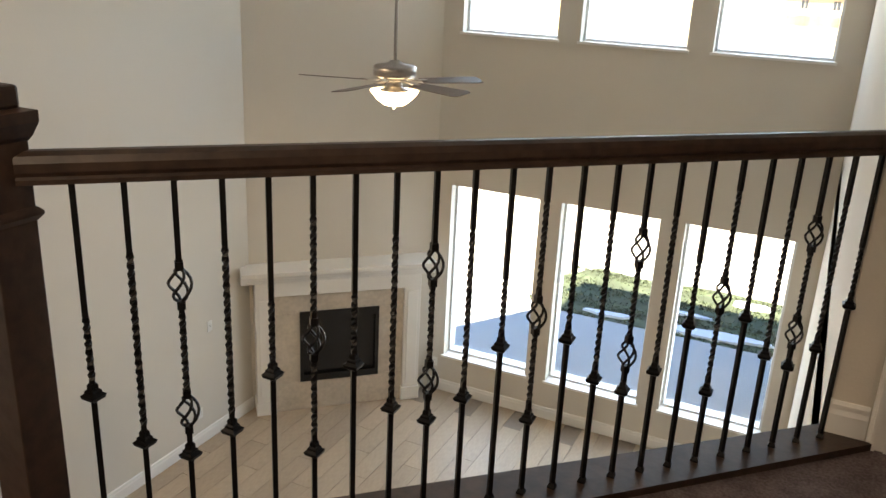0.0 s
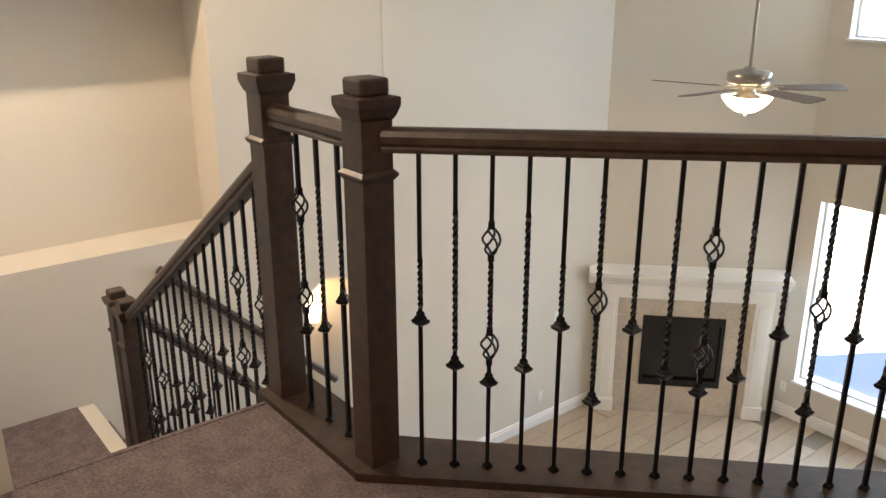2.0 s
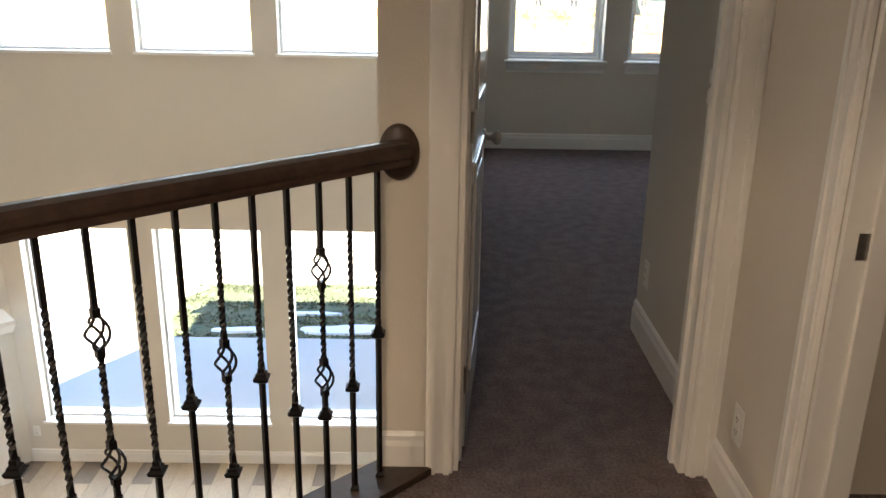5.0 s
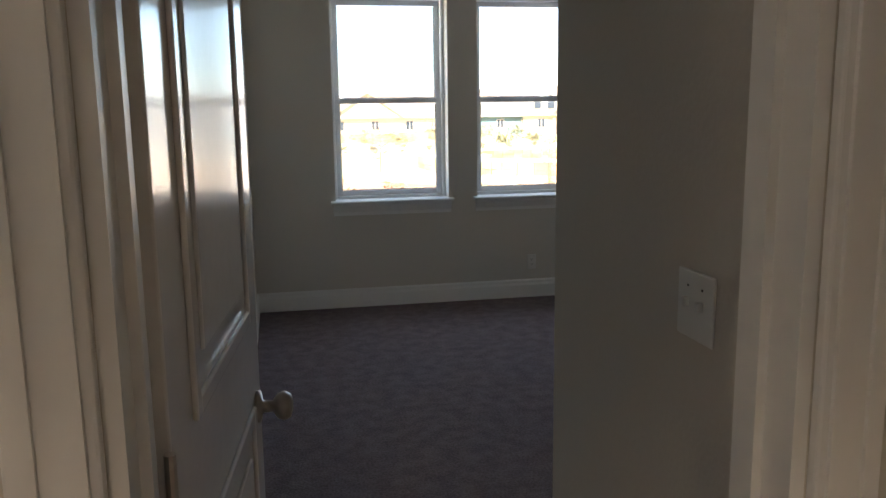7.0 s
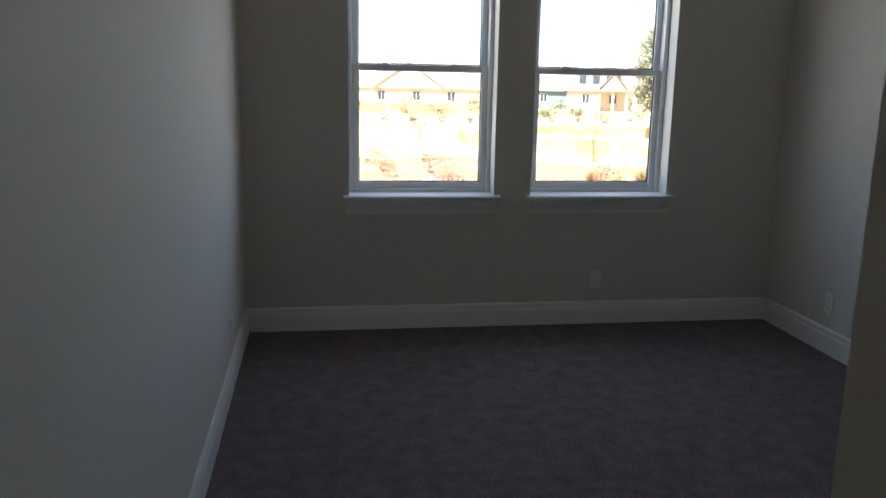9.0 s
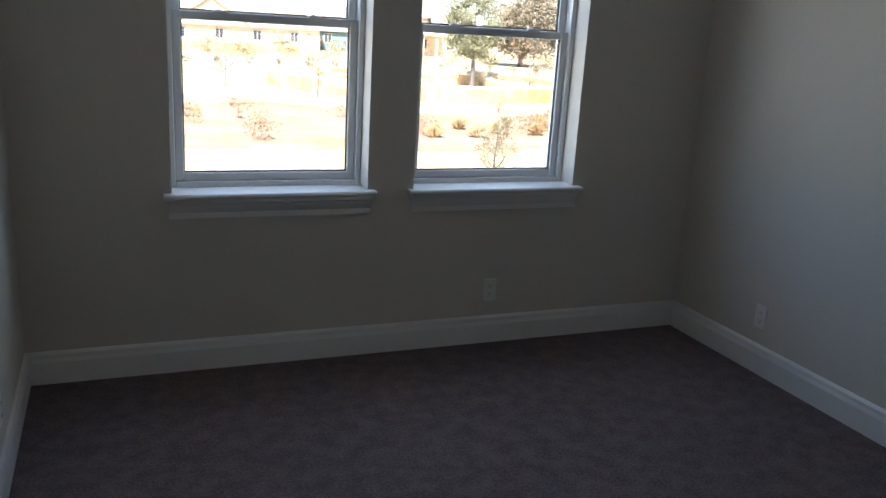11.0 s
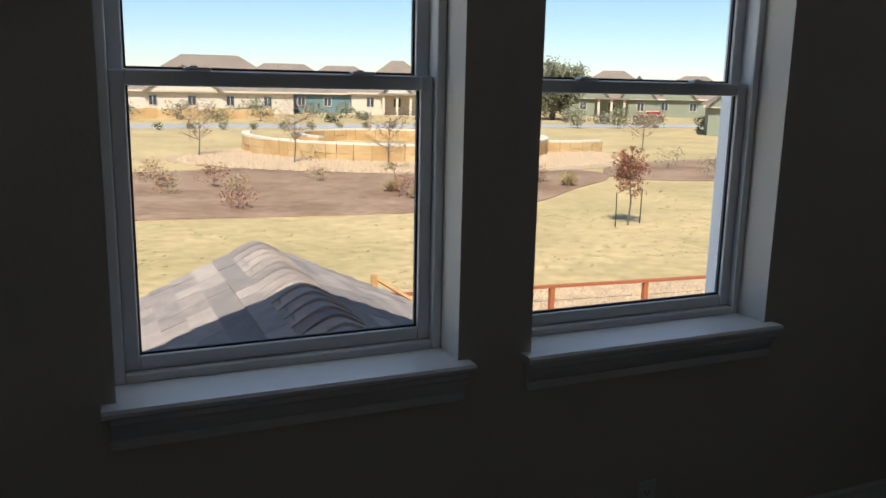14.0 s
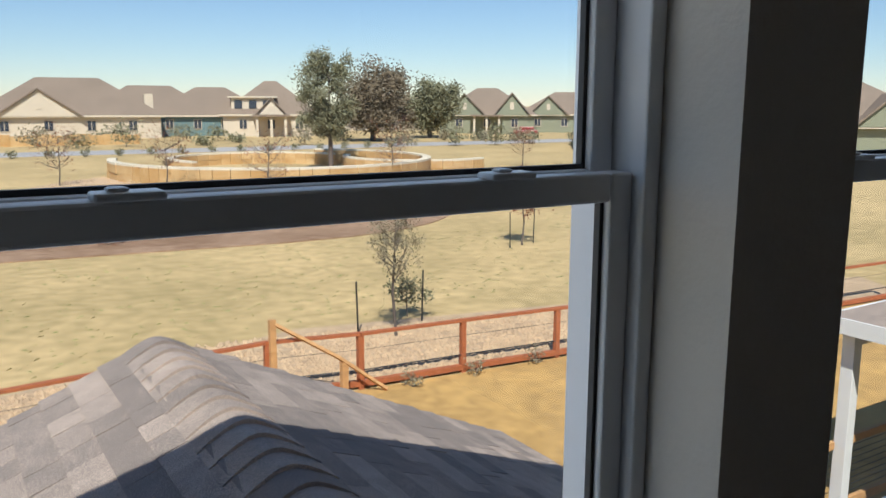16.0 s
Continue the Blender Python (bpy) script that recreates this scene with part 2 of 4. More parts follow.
def holed(axis, at0, at1, u0, u1, z0, z1, holes):
    """A thick wall along x (axis 'x', y from at0 to at1) or along y, with openings (u0, u1, z0, z1) cut through."""
    bm = bmesh.new()
    us = sorted({u0, u1, *[h[0] for h in holes], *[h[1] for h in holes]})
    zs = sorted({z0, z1, *[h[2] for h in holes], *[h[3] for h in holes]})

    def solid(i, j):
        if i < 0 or j < 0 or i >= len(us) - 1 or j >= len(zs) - 1:
            return False
        u, z = (us[i] + us[i + 1]) / 2, (zs[j] + zs[j + 1]) / 2
        return not any(h[0] < u < h[1] and h[2] < z < h[3] for h in holes)

    def p(u, d, z):
        return (u, d, z) if axis == "x" else (d, u, z)

    def quad(*ps):
        bm.faces.new([bm.verts.new(p(*q)) for q in ps])

    for i in range(len(us) - 1):
        for j in range(len(zs) - 1):
            if not solid(i, j):
                continue
            a, b, c, d = us[i], us[i + 1], zs[j], zs[j + 1]
            quad((a, at0, c), (b, at0, c), (b, at0, d), (a, at0, d))
            quad((a, at1, c), (a, at1, d), (b, at1, d), (b, at1, c))
            if not solid(i - 1, j):
                quad((a, at0, c), (a, at0, d), (a, at1, d), (a, at1, c))
            if not solid(i + 1, j):
                quad((b, at0, c), (b, at1, c), (b, at1, d), (b, at0, d))
            if not solid(i, j - 1):
                quad((a, at0, c), (a, at1, c), (b, at1, c), (b, at0, c))
            if not solid(i, j + 1):
                quad((a, at0, d), (b, at0, d), (b, at1, d), (a, at1, d))
    bmesh.ops.remove_doubles(bm, verts=bm.verts, dist=0.0005)
    bmesh.ops.recalc_face_normals(bm, faces=bm.faces)
    return bm


# ---- the house: plan ----
YN, YO = 7.2, 7.45                 # north wall, inside and outside
XW, XP0, XP1 = -5.2, 0.222, 0.42   # west wall; partition between living room and bedroom
XE, XH, XB = 1.27, 1.25, 3.625     # passage, hall and bedroom east walls
YD = 2.0                           # bedroom door wall
ZL, ZC = -3.35, 2.75               # living floor, ceilings
W = 1.02
UPPER = [(x, x + W, 0.806, 2.25) for x in (-3.52, -2.27, -1.02)]
LOWER = [(x, x + W, -2.885, -0.825) for x in (-3.55, -2.29, -1.03)]
BED = [(x, x + 0.84, 0.79, 2.25) for x in (1.01, 2.07)]

structure("wall_north", holed("x", YN, YO, XW - 0.2, XB + 0.2, ZL - 0.3, ZC, UPPER + LOWER + BED), PAINT, "greige painted exterior wall with tall windows")
structure("wall_west", holed("y", XW - 0.2, XW, 2.93, YN, ZL - 0.3, ZC, []), PAINT, "pale painted two storey wall of the living room")
ARCH_Y, ARCH_R, ARCH_Z = 2.36, 0.26, -1.27
structure("wall_west_stair", holed("y", XW - 0.12, XW - 0.008, -3.0, 2.93, ZL - 0.3, ZC, [(-0.60, 1.46, -0.42, 1.3), (ARCH_Y - ARCH_R, ARCH_Y + ARCH_R, -2.6, ARCH_Z + ARCH_R)]),
          PAINT, "painted stairwell wall with a large recessed niche")
niche = structure("wall_niche_back", boxes((XW - 0.5, XW - 0.42, -3.0, 2.93, ZL - 0.3, ZC)), PAINT, "painted back wall of the stair niche")
for nm, q in (("ledge", (-0.68, 1.54, -0.5, -0.42)), ("niche_head", (-0.68, 1.54, 1.3, 1.38)), ("niche_side", (1.46, 1.54, -0.42, 1.3)), ("niche_side", (-0.68, -0.60, -0.42, 1.3))):
    part(nm, boxes((XW - 0.419, XW - 0.121, *q)), PAINT, niche)
bm = bmesh.new()
arc = [(ARCH_Y - ARCH_R, ARCH_Z + ARCH_R + 0.001)] + [(ARCH_Y - ARCH_R * math.cos(a), ARCH_Z + ARCH_R * math.sin(a)) for a in np.linspace(0, math.pi, 17)] + [(ARCH_Y + ARCH_R, ARCH_Z + ARCH_R + 0.001)]
for side in (0, 1):
    pts = arc[:10] if side == 0 else arc[9:]
    corner = arc[0] if side == 0 else arc[-1]
    for a, b in zip(pts, pts[1:]):
        if (Vector(a) - Vector(b)).length > 1e-4 and a != corner and b != corner:
            f = [[bm.verts.new((x, *q)) for q in (corner, a, b)] for x in (XW - 0.12, XW - 0.008)]
            bm.faces.new(f[0]), bm.faces.new(f[1][::-1])
            bm.faces.new((f[0][1], f[0][2], f[1][2], f[1][1]))
bmesh.ops.recalc_face_normals(bm, faces=bm.faces)
structure("wall_arch_head", bm, PAINT, "rounded plaster head of a wall arch")
# corner fireplace wall
fp_poly = [(-3.74, YN - 0.001), (XW + 0.001, 5.74), (XW + 0.001, YN - 0.001)]
structure("wall_fireplace", prism(fp_poly, ZL, ZC), PAINT, "diagonal painted corner wall above the fireplace")
structure("wall_partition", boxes((XP0, XP1, YD, YN, ZL, ZC)), PAINT, "painted partition between living room and bedroom")
structure("wall_door_head", boxes((XP1, XH + 0.12, YD, YD + 0.12, 2.05, ZC)), PAINT, "painted wall above the bedroom door")
structure("wall_door_side", boxes((XP1, XP1 + 0.025, YD, YD + 0.12, 0, 2.05), (1.17, XE, YD, YD + 0.12, 0, 2.05), (XE, XE + 0.1, YD, 3.03, 0, ZC)), PAINT, "painted passage wall beside the bedroom door")
structure("wall_bedroom_south", boxes((XE, XB + 0.2, 3.03, 3.13, 0, ZC)), PAINT, "painted bedroom wall at the passage corner")
structure("wall_bedroom_east", boxes((XB, XB + 0.2, 3.13, YN, ZL, ZC)), PAINT, "painted bedroom side wall washed by window light")
structure("wall_hall_east", holed("y", XH, XH + 0.12, -3.0, YD, 0, ZC, [(0.70, 1.46, 0, 2.05)]), PAINT, "painted hall wall with an open doorway")
structure("wall_side_room", boxes((XH + 0.12, 2.9, -0.4, -0.3, 0, ZC), (2.9, 3.0, -0.4, YD, 0, ZC), (XE + 0.1, 2.9, YD - 0.1, YD, 0, ZC)), PAINT, "plain painted walls of a dark side room")
structure("wall_south", boxes((XW - 0.5, XB, -3.1, -3.0, ZL - 0.3, ZC)), PAINT, "plain painted wall behind the hall")
structure("wall_under_loft", boxes((XP0, XP1, -3.0, YD, ZL, -0.3)), PAINT, "painted ground floor wall below the loft")
structure("wall_outer_south_east", boxes((XB, XB + 0.2, -3.1, 3.03, 0, ZC)), PAINT, "plain painted wall closing the upper floor")
structure("ceiling", boxes((XW - 0.5, XB + 0.2, -3.1, YO, ZC, ZC + 0.15)), CEIL, "white textured ceiling", "ceiling")
LOFT = [(-1.95, -3.0), (XH, -3.0), (XH, YD), (XP0, YD), (XP0, 1.83), (-1.36, 0.20), (-1.95, 0.20)]
structure("floor_loft", prism(LOFT, -0.02, 0.0), CARPET, "mauve brown cut pile carpet on the loft", "carpet")
structure("floor_bedroom", boxes((XP1, XB, YD, YN, -0.02, 0.0), (XH, 2.9, -0.3, YD - 0.001, -0.02, 0.0)), CARPET, "mauve brown cut pile carpet in the bedroom", "carpet")
structure("loft_slab", prism([(-1.92, -3.0), (XB, -3.0), (XB, YN), (XP0, YN), (XP0, 1.95), (-1.44, 0.36), (-1.92, 0.36)], -0.32, -0.021), PAINT, "painted floor edge under the loft", "floor")
structure("floor_base", boxes((XW - 0.5, XB, -3.0, YN, ZL - 0.12, ZL - 0.012)), GROUT, "pale joints under the plank floor", "floor")


# ---- baseboards ----
BASE = [(0, 0), (0.016, 0), (0.016, 0.095), (0.011, 0.112), (0.011, 0.128), (0.004, 0.14), (0, 0.14)]


def baseboard(x0, y0, x1, y1, z):
    """Runs from (x0, y0) to (x1, y1); the room lies to the left of that way."""
    d = Vector((x1 - x0, y1 - y0, 0))
    m = Matrix.Translation((x0, y0, z)) @ Matrix.Rotation(math.atan2(d.y, d.x), 4, "Z")
    tagged(part("baseboard", sweep(BASE, d.length, m=m), TRIM), "white moulded baseboard along the wall foot", "baseboard", kind="structure")


for run in ((XB, YN, XP1, YN, 0), (XP1, YN, XP1, 2.85, 0), (XB, 3.13, XB, YN, 0), (XE, 3.13, XB, 3.13, 0), (XE, YD + 0.13, XE, 3.13, 0),
            (XH, 1.56, XH, YD, 0), (XH, -3.0, XH, 0.6, 0), (XP0, YD, 0.355, YD, 0),
            (XP0, YN, -3.74, YN, ZL), (XW, 5.74, XW, 2.93, ZL), (XP0, 2.0, XP0, YN, ZL)):
    x0, y0, x1, y1, z = run
    if run[0] == XP0 and run[1] == YD and z == 0:
        baseboard(x1, y1, x0, y0, z)
    else:
        baseboard(*run)


# ---- windows ----
def sash(parent, name, w, h, y, z, depth=0.032, rail=0.036):
    """A glazed sash: its lower left corner at x 0; height h from z."""
    s = part(name, boxes((0, rail, y, y + depth, z, z + h), (w - rail, w, y, y + depth, z, z + h), (rail, w - rail, y, y + depth, z, z + rail),
                         (rail, w - rail, y, y + depth, z + h - rail, z + h), bevel=0.004), VINYL, parent)
    g = part("pane", boxes((rail, w - rail, y + depth - 0.010, y + depth - 0.004, z + rail, z + h - rail)), GLASS, s)
    part("glazing_bead", boxes((rail, rail + 0.006, y + 0.012, y + depth - 0.010, z + rail, z + h - rail), (w - rail - 0.006, w - rail, y + 0.012, y + depth - 0.010, z + rail, z + h - rail), (rail + 0.006, w - rail - 0.006, y + 0.012, y + depth - 0.010, z + rail, z + rail + 0.006)), DARKSLOT, s, "dark glazing gasket")
    g.visible_shadow = False
    return s


def window(n, x0, x1, z0, z1, stool):
    w, h = x1 - x0, z1 - z0
    win = thing(f"window_{n}", "white vinyl single hung window in a plaster reveal" if stool else "tall white vinyl fixed window in a plaster reveal", "window", (x0, YN, z0), kind="structure")
    f = 0.026
    y = 0.115
    part("window_frame", boxes((0, f, y, 0.25, 0, h), (w - f, w, y, 0.25, 0, h), (f, w - f, y, 0.25, 0, f), (f, w - f, y, 0.25, h - f, h), bevel=0.004), VINYL, win)
    if stool:
        mid = 0.735
        sash(win, "lower_sash", w - 2 * f, mid - f, 0.135, f).location.x = f
        sash(win, "upper_sash", w - 2 * f, h - f - mid + 0.034, 0.172, mid - 0.034).location.x = f
        for x in (0.19, w - 0.25):
            part("sash_lock", boxes((x, x + 0.06, 0.118, 0.15, mid, mid + 0.008), (x + 0.012, x + 0.03, 0.122, 0.14, mid + 0.008, mid + 0.012), bevel=0.003), VINYL, win)
        prof = [(0.115, 0.0), (-0.045, 0.0), (-0.052, -0.007), (-0.052, -0.016), (-0.045, -0.022), (-0.0, -0.022), (0.115, -0.022)]
        sb = bmesh.new()
        sweep([(0, 0.003)] + [(q[0], q[1] + 0.003) for q in prof if q[0] <= 0], w + 0.064, sb, Matrix.Translation((-0.032, 0, 0)))
        box(sb, 0.002, w - 0.002, 0, 0.115, -0.012, 0.003)
        part("window_sill", sb, TRIM, win)
        ap = [(-0.001, -0.021), (-0.040, -0.021), (-0.040, -0.034), (-0.034, -0.040), (-0.028, -0.056), (-0.020, -0.072), (-0.014, -0.080), (-0.014, -0.104), (-0.001, -0.104)]
        part("apron", sweep(ap, w + 0.03, m=Matrix.Translation((-0.015, 0, 0))), TRIM, win)
    else:
        g = part("pane", boxes((f, w - f, 0.18, 0.186, f, h - f)), GLASS, win)
        g.visible_shadow = False
        part("window_sill", boxes((-0.02, w + 0.02, -0.03, -0.001, -0.022, 0.003), (0.002, w - 0.002, 0, 0.115, -0.012, 0.003), bevel=0.0), TRIM, win)
    return win


i = 0
for group, stool in ((LOWER, False), (UPPER, False), (BED, True)):
    for o in group:
        i += 1
        window(i, *o, stool)


# ---- doors ----
def casing(name, label, m, w, h):
    """Casing round an opening of width w from x 0, on the face y = 0, seen from -y; jambs reach 0.12 in."""
    d = thing(name, label, "door frame", kind="structure")
    d.matrix_world = m
    c, t = 0.085, 0.018
    for nm, b in (("casing_leg", (-c, 0, -t, -0.001, 0, h + c)), ("casing_leg", (w, w + c, -t, -0.001, 0, h + c)), ("casing_head", (0, w, -t, -0.001, h, h + c))):
        x0, x1, y0, y1, z0, z1 = b
        bm = boxes(b, bevel=0.004)
        if nm == "casing_leg":
            box(bm, x0 + 0.012, x0 + 0.03, y0 - 0.006, y0, z0, z1)
            box(bm, x1 - 0.03, x1 - 0.012, y0 - 0.006, y0, z0, z1)
        part(nm, bm, TRIM, d)
    part("jamb", boxes((0, 0.018, 0, 0.12, 0, h), (w - 0.018, w, 0, 0.12, 0, h), (0.018, w - 0.018, 0, 0.12, h - 0.018, h)), TRIM, d)
    part("door_stop", boxes((0.018, 0.03, 0.055, 0.085, 0, h - 0.02), (w - 0.03, w - 0.018, 0.055, 0.085, 0, h - 0.02)), TRIM, d)
    return d


casing("door_1", "white cased opening of the bedroom door", pose(XP1 + 0.025, YD, 0), 1.17 - XP1 - 0.025, 2.05)
d2 = casing("door_2", "white cased doorway to a dark side room", pose(XH, 1.46, 0, 0, 0, -90), 0.76, 2.05)
part("strike_plate", boxes((0.018, 0.0205, 0.03, 0.055, 0.90, 0.96)), BRONZE, d2, "brushed metal strike plate")


def door_leaf():
    d = thing("bedroom_door", "white panelled door standing open into the passage", "door", (XP1 + 0.03, YD + 0.125, 0.012), 84)
    w, h, t = 0.70, 2.02, 0.035
    part("leaf", boxes((0, w, -t, 0, 0, h), bevel=0.003), DOORPAINT, d)
    for x0, x1, z0, z1 in ((0.11, 0.59, 0.22, 0.92), (0.11, 0.59, 1.08, 1.88)):
        bm = bmesh.new()
        for b in ((x0, x0 + 0.025, z0, z1), (x1 - 0.025, x1, z0, z1), (x0 + 0.025, x1 - 0.025, z0, z0 + 0.025), (x0 + 0.025, x1 - 0.025, z1 - 0.025, z1)):
            box(bm, b[0], b[1], -t - 0.008, -t, b[2], b[3], bevel=0.003)
        box(bm, x0 + 0.07, x1 - 0.07, -t - 0.006, -t, z0 + 0.07, z1 - 0.07, bevel=0.002)
        part("panel", bm, DOORPAINT, d)
    knob = part("door_knob", lathe([(0.03, 0), (0.03, 0.008), (0.012, 0.012), (0.011, 0.03), (0.024, 0.04), (0.028, 0.052), (0.022, 0.064), (0.008, 0.068)], 20), BRONZE, d, "dark round door knob", True)
    knob.matrix_local = pose(w - 0.06, -t, 0.90, 90, 0, 0)
    part("latch", boxes((w, w + 0.002, -0.028, -0.008, 0.87, 0.93)), BRONZE, d)
    for z in (0.2, 1.0, 1.8):
        part("hinge", lathe([(0.007, 0), (0.007, 0.09)], 10, at=(-0.006, -t, z)), BRONZE, d)


door_leaf()


def wall_plate(label, m, switch=False, gangs=1, group="wall plates"):
    p = thing("light_switch" if switch else "wall_outlet", label, "switch" if switch else "outlet", group=group)
    p.matrix_world = m
    w = 0.07 + 0.046 * (gangs - 1)
    part("cover_plate", boxes((-w / 2, w / 2, -0.006, -0.0005, -0.057, 0.057), bevel=0.003), PLATE, p)
    if switch:
        for g in range(gangs):
            x = (g - (gangs - 1) / 2) * 0.046
            part("toggle", boxes((x - 0.005, x + 0.005, -0.017, -0.006, -0.004, 0.012), bevel=0.002), PLATE, p)
            part("screw", boxes((x - 0.0018, x + 0.0018, -0.0072, -0.006, 0.029, 0.0326)), DARKSLOT, p)
    else:
        for z in (-0.02, 0.02):
            r = part("receptacle", lathe([(0.017, 0), (0.017, 0.0025)], 16), PLATE, p)
            r.matrix_local = pose(0, -0.006, z, 90, 0, 0)
            part("slot", boxes((-0.007, -0.005, -0.0095, -0.0085, z - 0.002, z + 0.006), (0.005, 0.007, -0.0095, -0.0085, z - 0.002, z + 0.006), (-0.0015, 0.0015, -0.0095, -0.0085, z - 0.01, z - 0.006)), DARKSLOT, p)


wall_plate("white duplex outlet low on the bedroom window wall", pose(2.495, YN, 0.275))
wall_plate("white duplex outlet low on the bedroom side wall", pose(XB, 6.55, 0.275, 0, 0, -90))
wall_plate("white outlet low on the bedroom west wall", pose(XP1, 6.4, 0.275, 0, 0, 90))
wall_plate("white double toggle switch on the passage wall", pose(XE, 2.43, 1.142, 0, 0, -90), True, 2)
wall_plate("white outlet low on the passage wall", pose(XE, 3.0, 0.3, 0, 0, -90))
wall_plate("white outlet low on the hall wall", pose(XH, 1.83, 0.27, 0, 0, -90))
wall_plate("white outlet low on the living room wall", pose(XW, 4.9, ZL + 0.35, 0, 0, 90))
wall_plate("white switch on the living room wall", pose(XW, 5.1, ZL + 1.25, 0, 0, 90), True)
wall_plate("white outlet beside the fireplace", pose(-3.66, YN, ZL + 0.35))

# daylight of the sky at the openings
for openings, power in ((LOWER, 4.5), (UPPER, 3.0), (BED, 1.2)):
    for x0, x1, z0, z1 in openings:
        lamp("window_daylight", "AREA", look(((x0 + x1) / 2, YO + 0.02, (z0 + z1) / 2), ((x0 + x1) / 2, 0, (z0 + z1) / 2)), power, (0.86, 0.93, 1.0), x1 - x0 - 0.06, z1 - z0 - 0.06)


# ---- balustrade ----
def bar(bm, z0, z1, half=0.0062, twists=(), step=0.012):
    """A square iron bar with twisted stretches (z0, z1, turns)."""
    zs = {z0, z1}
    for a, b, _ in twists:
        zs |= {a + (b - a) * k / max(2, int((b - a) / step)) for k in range(max(2, int((b - a) / step)) + 1)}
    rings = []
    for z in sorted(zs):
        ang = sum(turns * 2 * math.pi * min(max((z - a) / (b - a), 0), 1) for a, b, turns in twists)
        rings.append([bm.verts.new((half * math.sqrt(2) * math.cos(ang + math.pi / 4 + k * math.pi / 2), half * math.sqrt(2) * math.sin(ang + math.pi / 4 + k * math.pi / 2), z)) for k in range(4)])
    for a, b in zip(rings, rings[1:]):
        for k in range(4):
            bm.faces.new((a[k], a[(k + 1) % 4], b[(k + 1) % 4], b[k]))
    return bm


def knuckle_mesh():
    return mesh_of(lathe([(0.009, -0.020), (0.024, -0.012), (0.028, -0.003), (0.018, 0.003), (0.018, 0.008), (0.012, 0.012), (0.012, 0.022), (0.008, 0.026)], 4), "knuckle", IRON)


def basket_mesh():
    bm = bmesh.new()
    for k in range(4):
        pts = []
        for s in np.linspace(0, 1, 10):
            r = 0.005 + 0.020 * math.sin(math.pi * s) ** 0.8
            a = k * math.pi / 2 + 2.6 * s
            pts.append((r * math.cos(a), r * math.sin(a), -0.04 + 0.08 * s))
        tube(bm, pts, [0.0038] * 10, 5)
    box(bm, -0.009, 0.009, -0.009, 0.009, 0.036, 0.056)
    box(bm, -0.009, 0.009, -0.009, 0.009, -0.056, -0.036)
    return mesh_of(bm, "basket", IRON)


KNUCKLE, BASKET = knuckle_mesh(), basket_mesh()
FOOT = mesh_of(lathe([(0.016, 0), (0.016, 0.006), (0.010, 0.016)], 4), "foot_collar", IRON)
KINDS = {"high": ((), (0.475,), ((0.51, 0.66, 2),)), "low": ((), (0.34,), ((0.38, 0.80, 5),)),
         "double": ((0.715, 0.40), (0.29,), ((0.46, 0.65, 2.5),)), "single": ((0.55,), (0.245,), ((0.29, 0.49, 2.5), (0.62, 0.86, 3)))}
BARS = {}
for kind_name, (bs, ks, tw) in KINDS.items():
    bm = bmesh.new()
    ends = [0.0]
    for b in sorted(bs):
        ends += [b - 0.04, b + 0.04]
    ends.append(0.985)
    for a, b in zip(ends[::2], ends[1::2]):
        bar(bm, a, b, twists=[t for t in tw if t[0] >= a and t[1] <= b])
    BARS[kind_name] = mesh_of(bm, "bar", IRON)
SEQ = ("high", "low", "double", "low", "high", "single")


def baluster(parent, x, y, z, kind_name, turn=45):
    b = new("baluster", BARS[kind_name])
    b.parent, b.matrix_local = parent, pose(x, y, z, 0, 0, turn)
    for h in KINDS[kind_name][0]:
        o = new("basket", BASKET)
        o.parent, o.location = b, (0, 0, h)
    for h in KINDS[kind_name][1]:
        o = new("knuckle", KNUCKLE)
        o.parent, o.location = b, (0, 0, h)
    o = new("foot_collar", FOOT)
    o.parent = b
    return b


RAIL = [(-0.032, 0.0), (0.032, 0.0), (0.032, 0.010), (0.027, 0.016), (0.034, 0.026), (0.034, 0.044), (0.026, 0.058), (0.010, 0.065),
        (-0.010, 0.065), (-0.026, 0.058), (-0.034, 0.044), (-0.034, 0.026), (-0.027, 0.016), (-0.032, 0.010)]


def rail_between(parent, a, b, name="handrail"):
    a, b = Vector(a), Vector(b)
    d = b - a
    m = Matrix.Translation(a) @ Matrix.Rotation(math.atan2(d.y, d.x), 4, "Z") @ Matrix.Rotation(-math.atan2(d.z, math.hypot(d.x, d.y)), 4, "Y")
    return part(name, sweep(RAIL, d.length, m=m), WOOD, parent)


def newel(x, y, z, h=1.18, label="espresso stained square newel post with a stepped cap"):
    n = thing("newel_post", label, "newel post", (x, y, z), group="newel posts of the stair")
    s = 0.05
    part("shaft", boxes((-s, s, -s, s, 0, h - 0.06), bevel=0.003), WOOD, n)
    part("collar", lathe([(s * 1.42, h - 0.275), (s * 1.70, h - 0.262), (s * 1.70, h - 0.255), (s * 1.42, h - 0.245)], 4), WOOD, n).rotation_euler.z = math.pi / 4
    part("cap", lathe([(s * 1.42, h - 0.11), (s * 1.6, h - 0.10), (s * 1.80, h - 0.080), (s * 1.88, h - 0.073), (s * 1.88, h - 0.05), (s * 1.35, h - 0.046)], 4), WOOD, n).rotation_euler.z = math.pi / 4
    part("block", boxes((-0.046, 0.046, -0.046, 0.046, h - 0.047, h), bevel=0.008), WOOD, n)
    return n


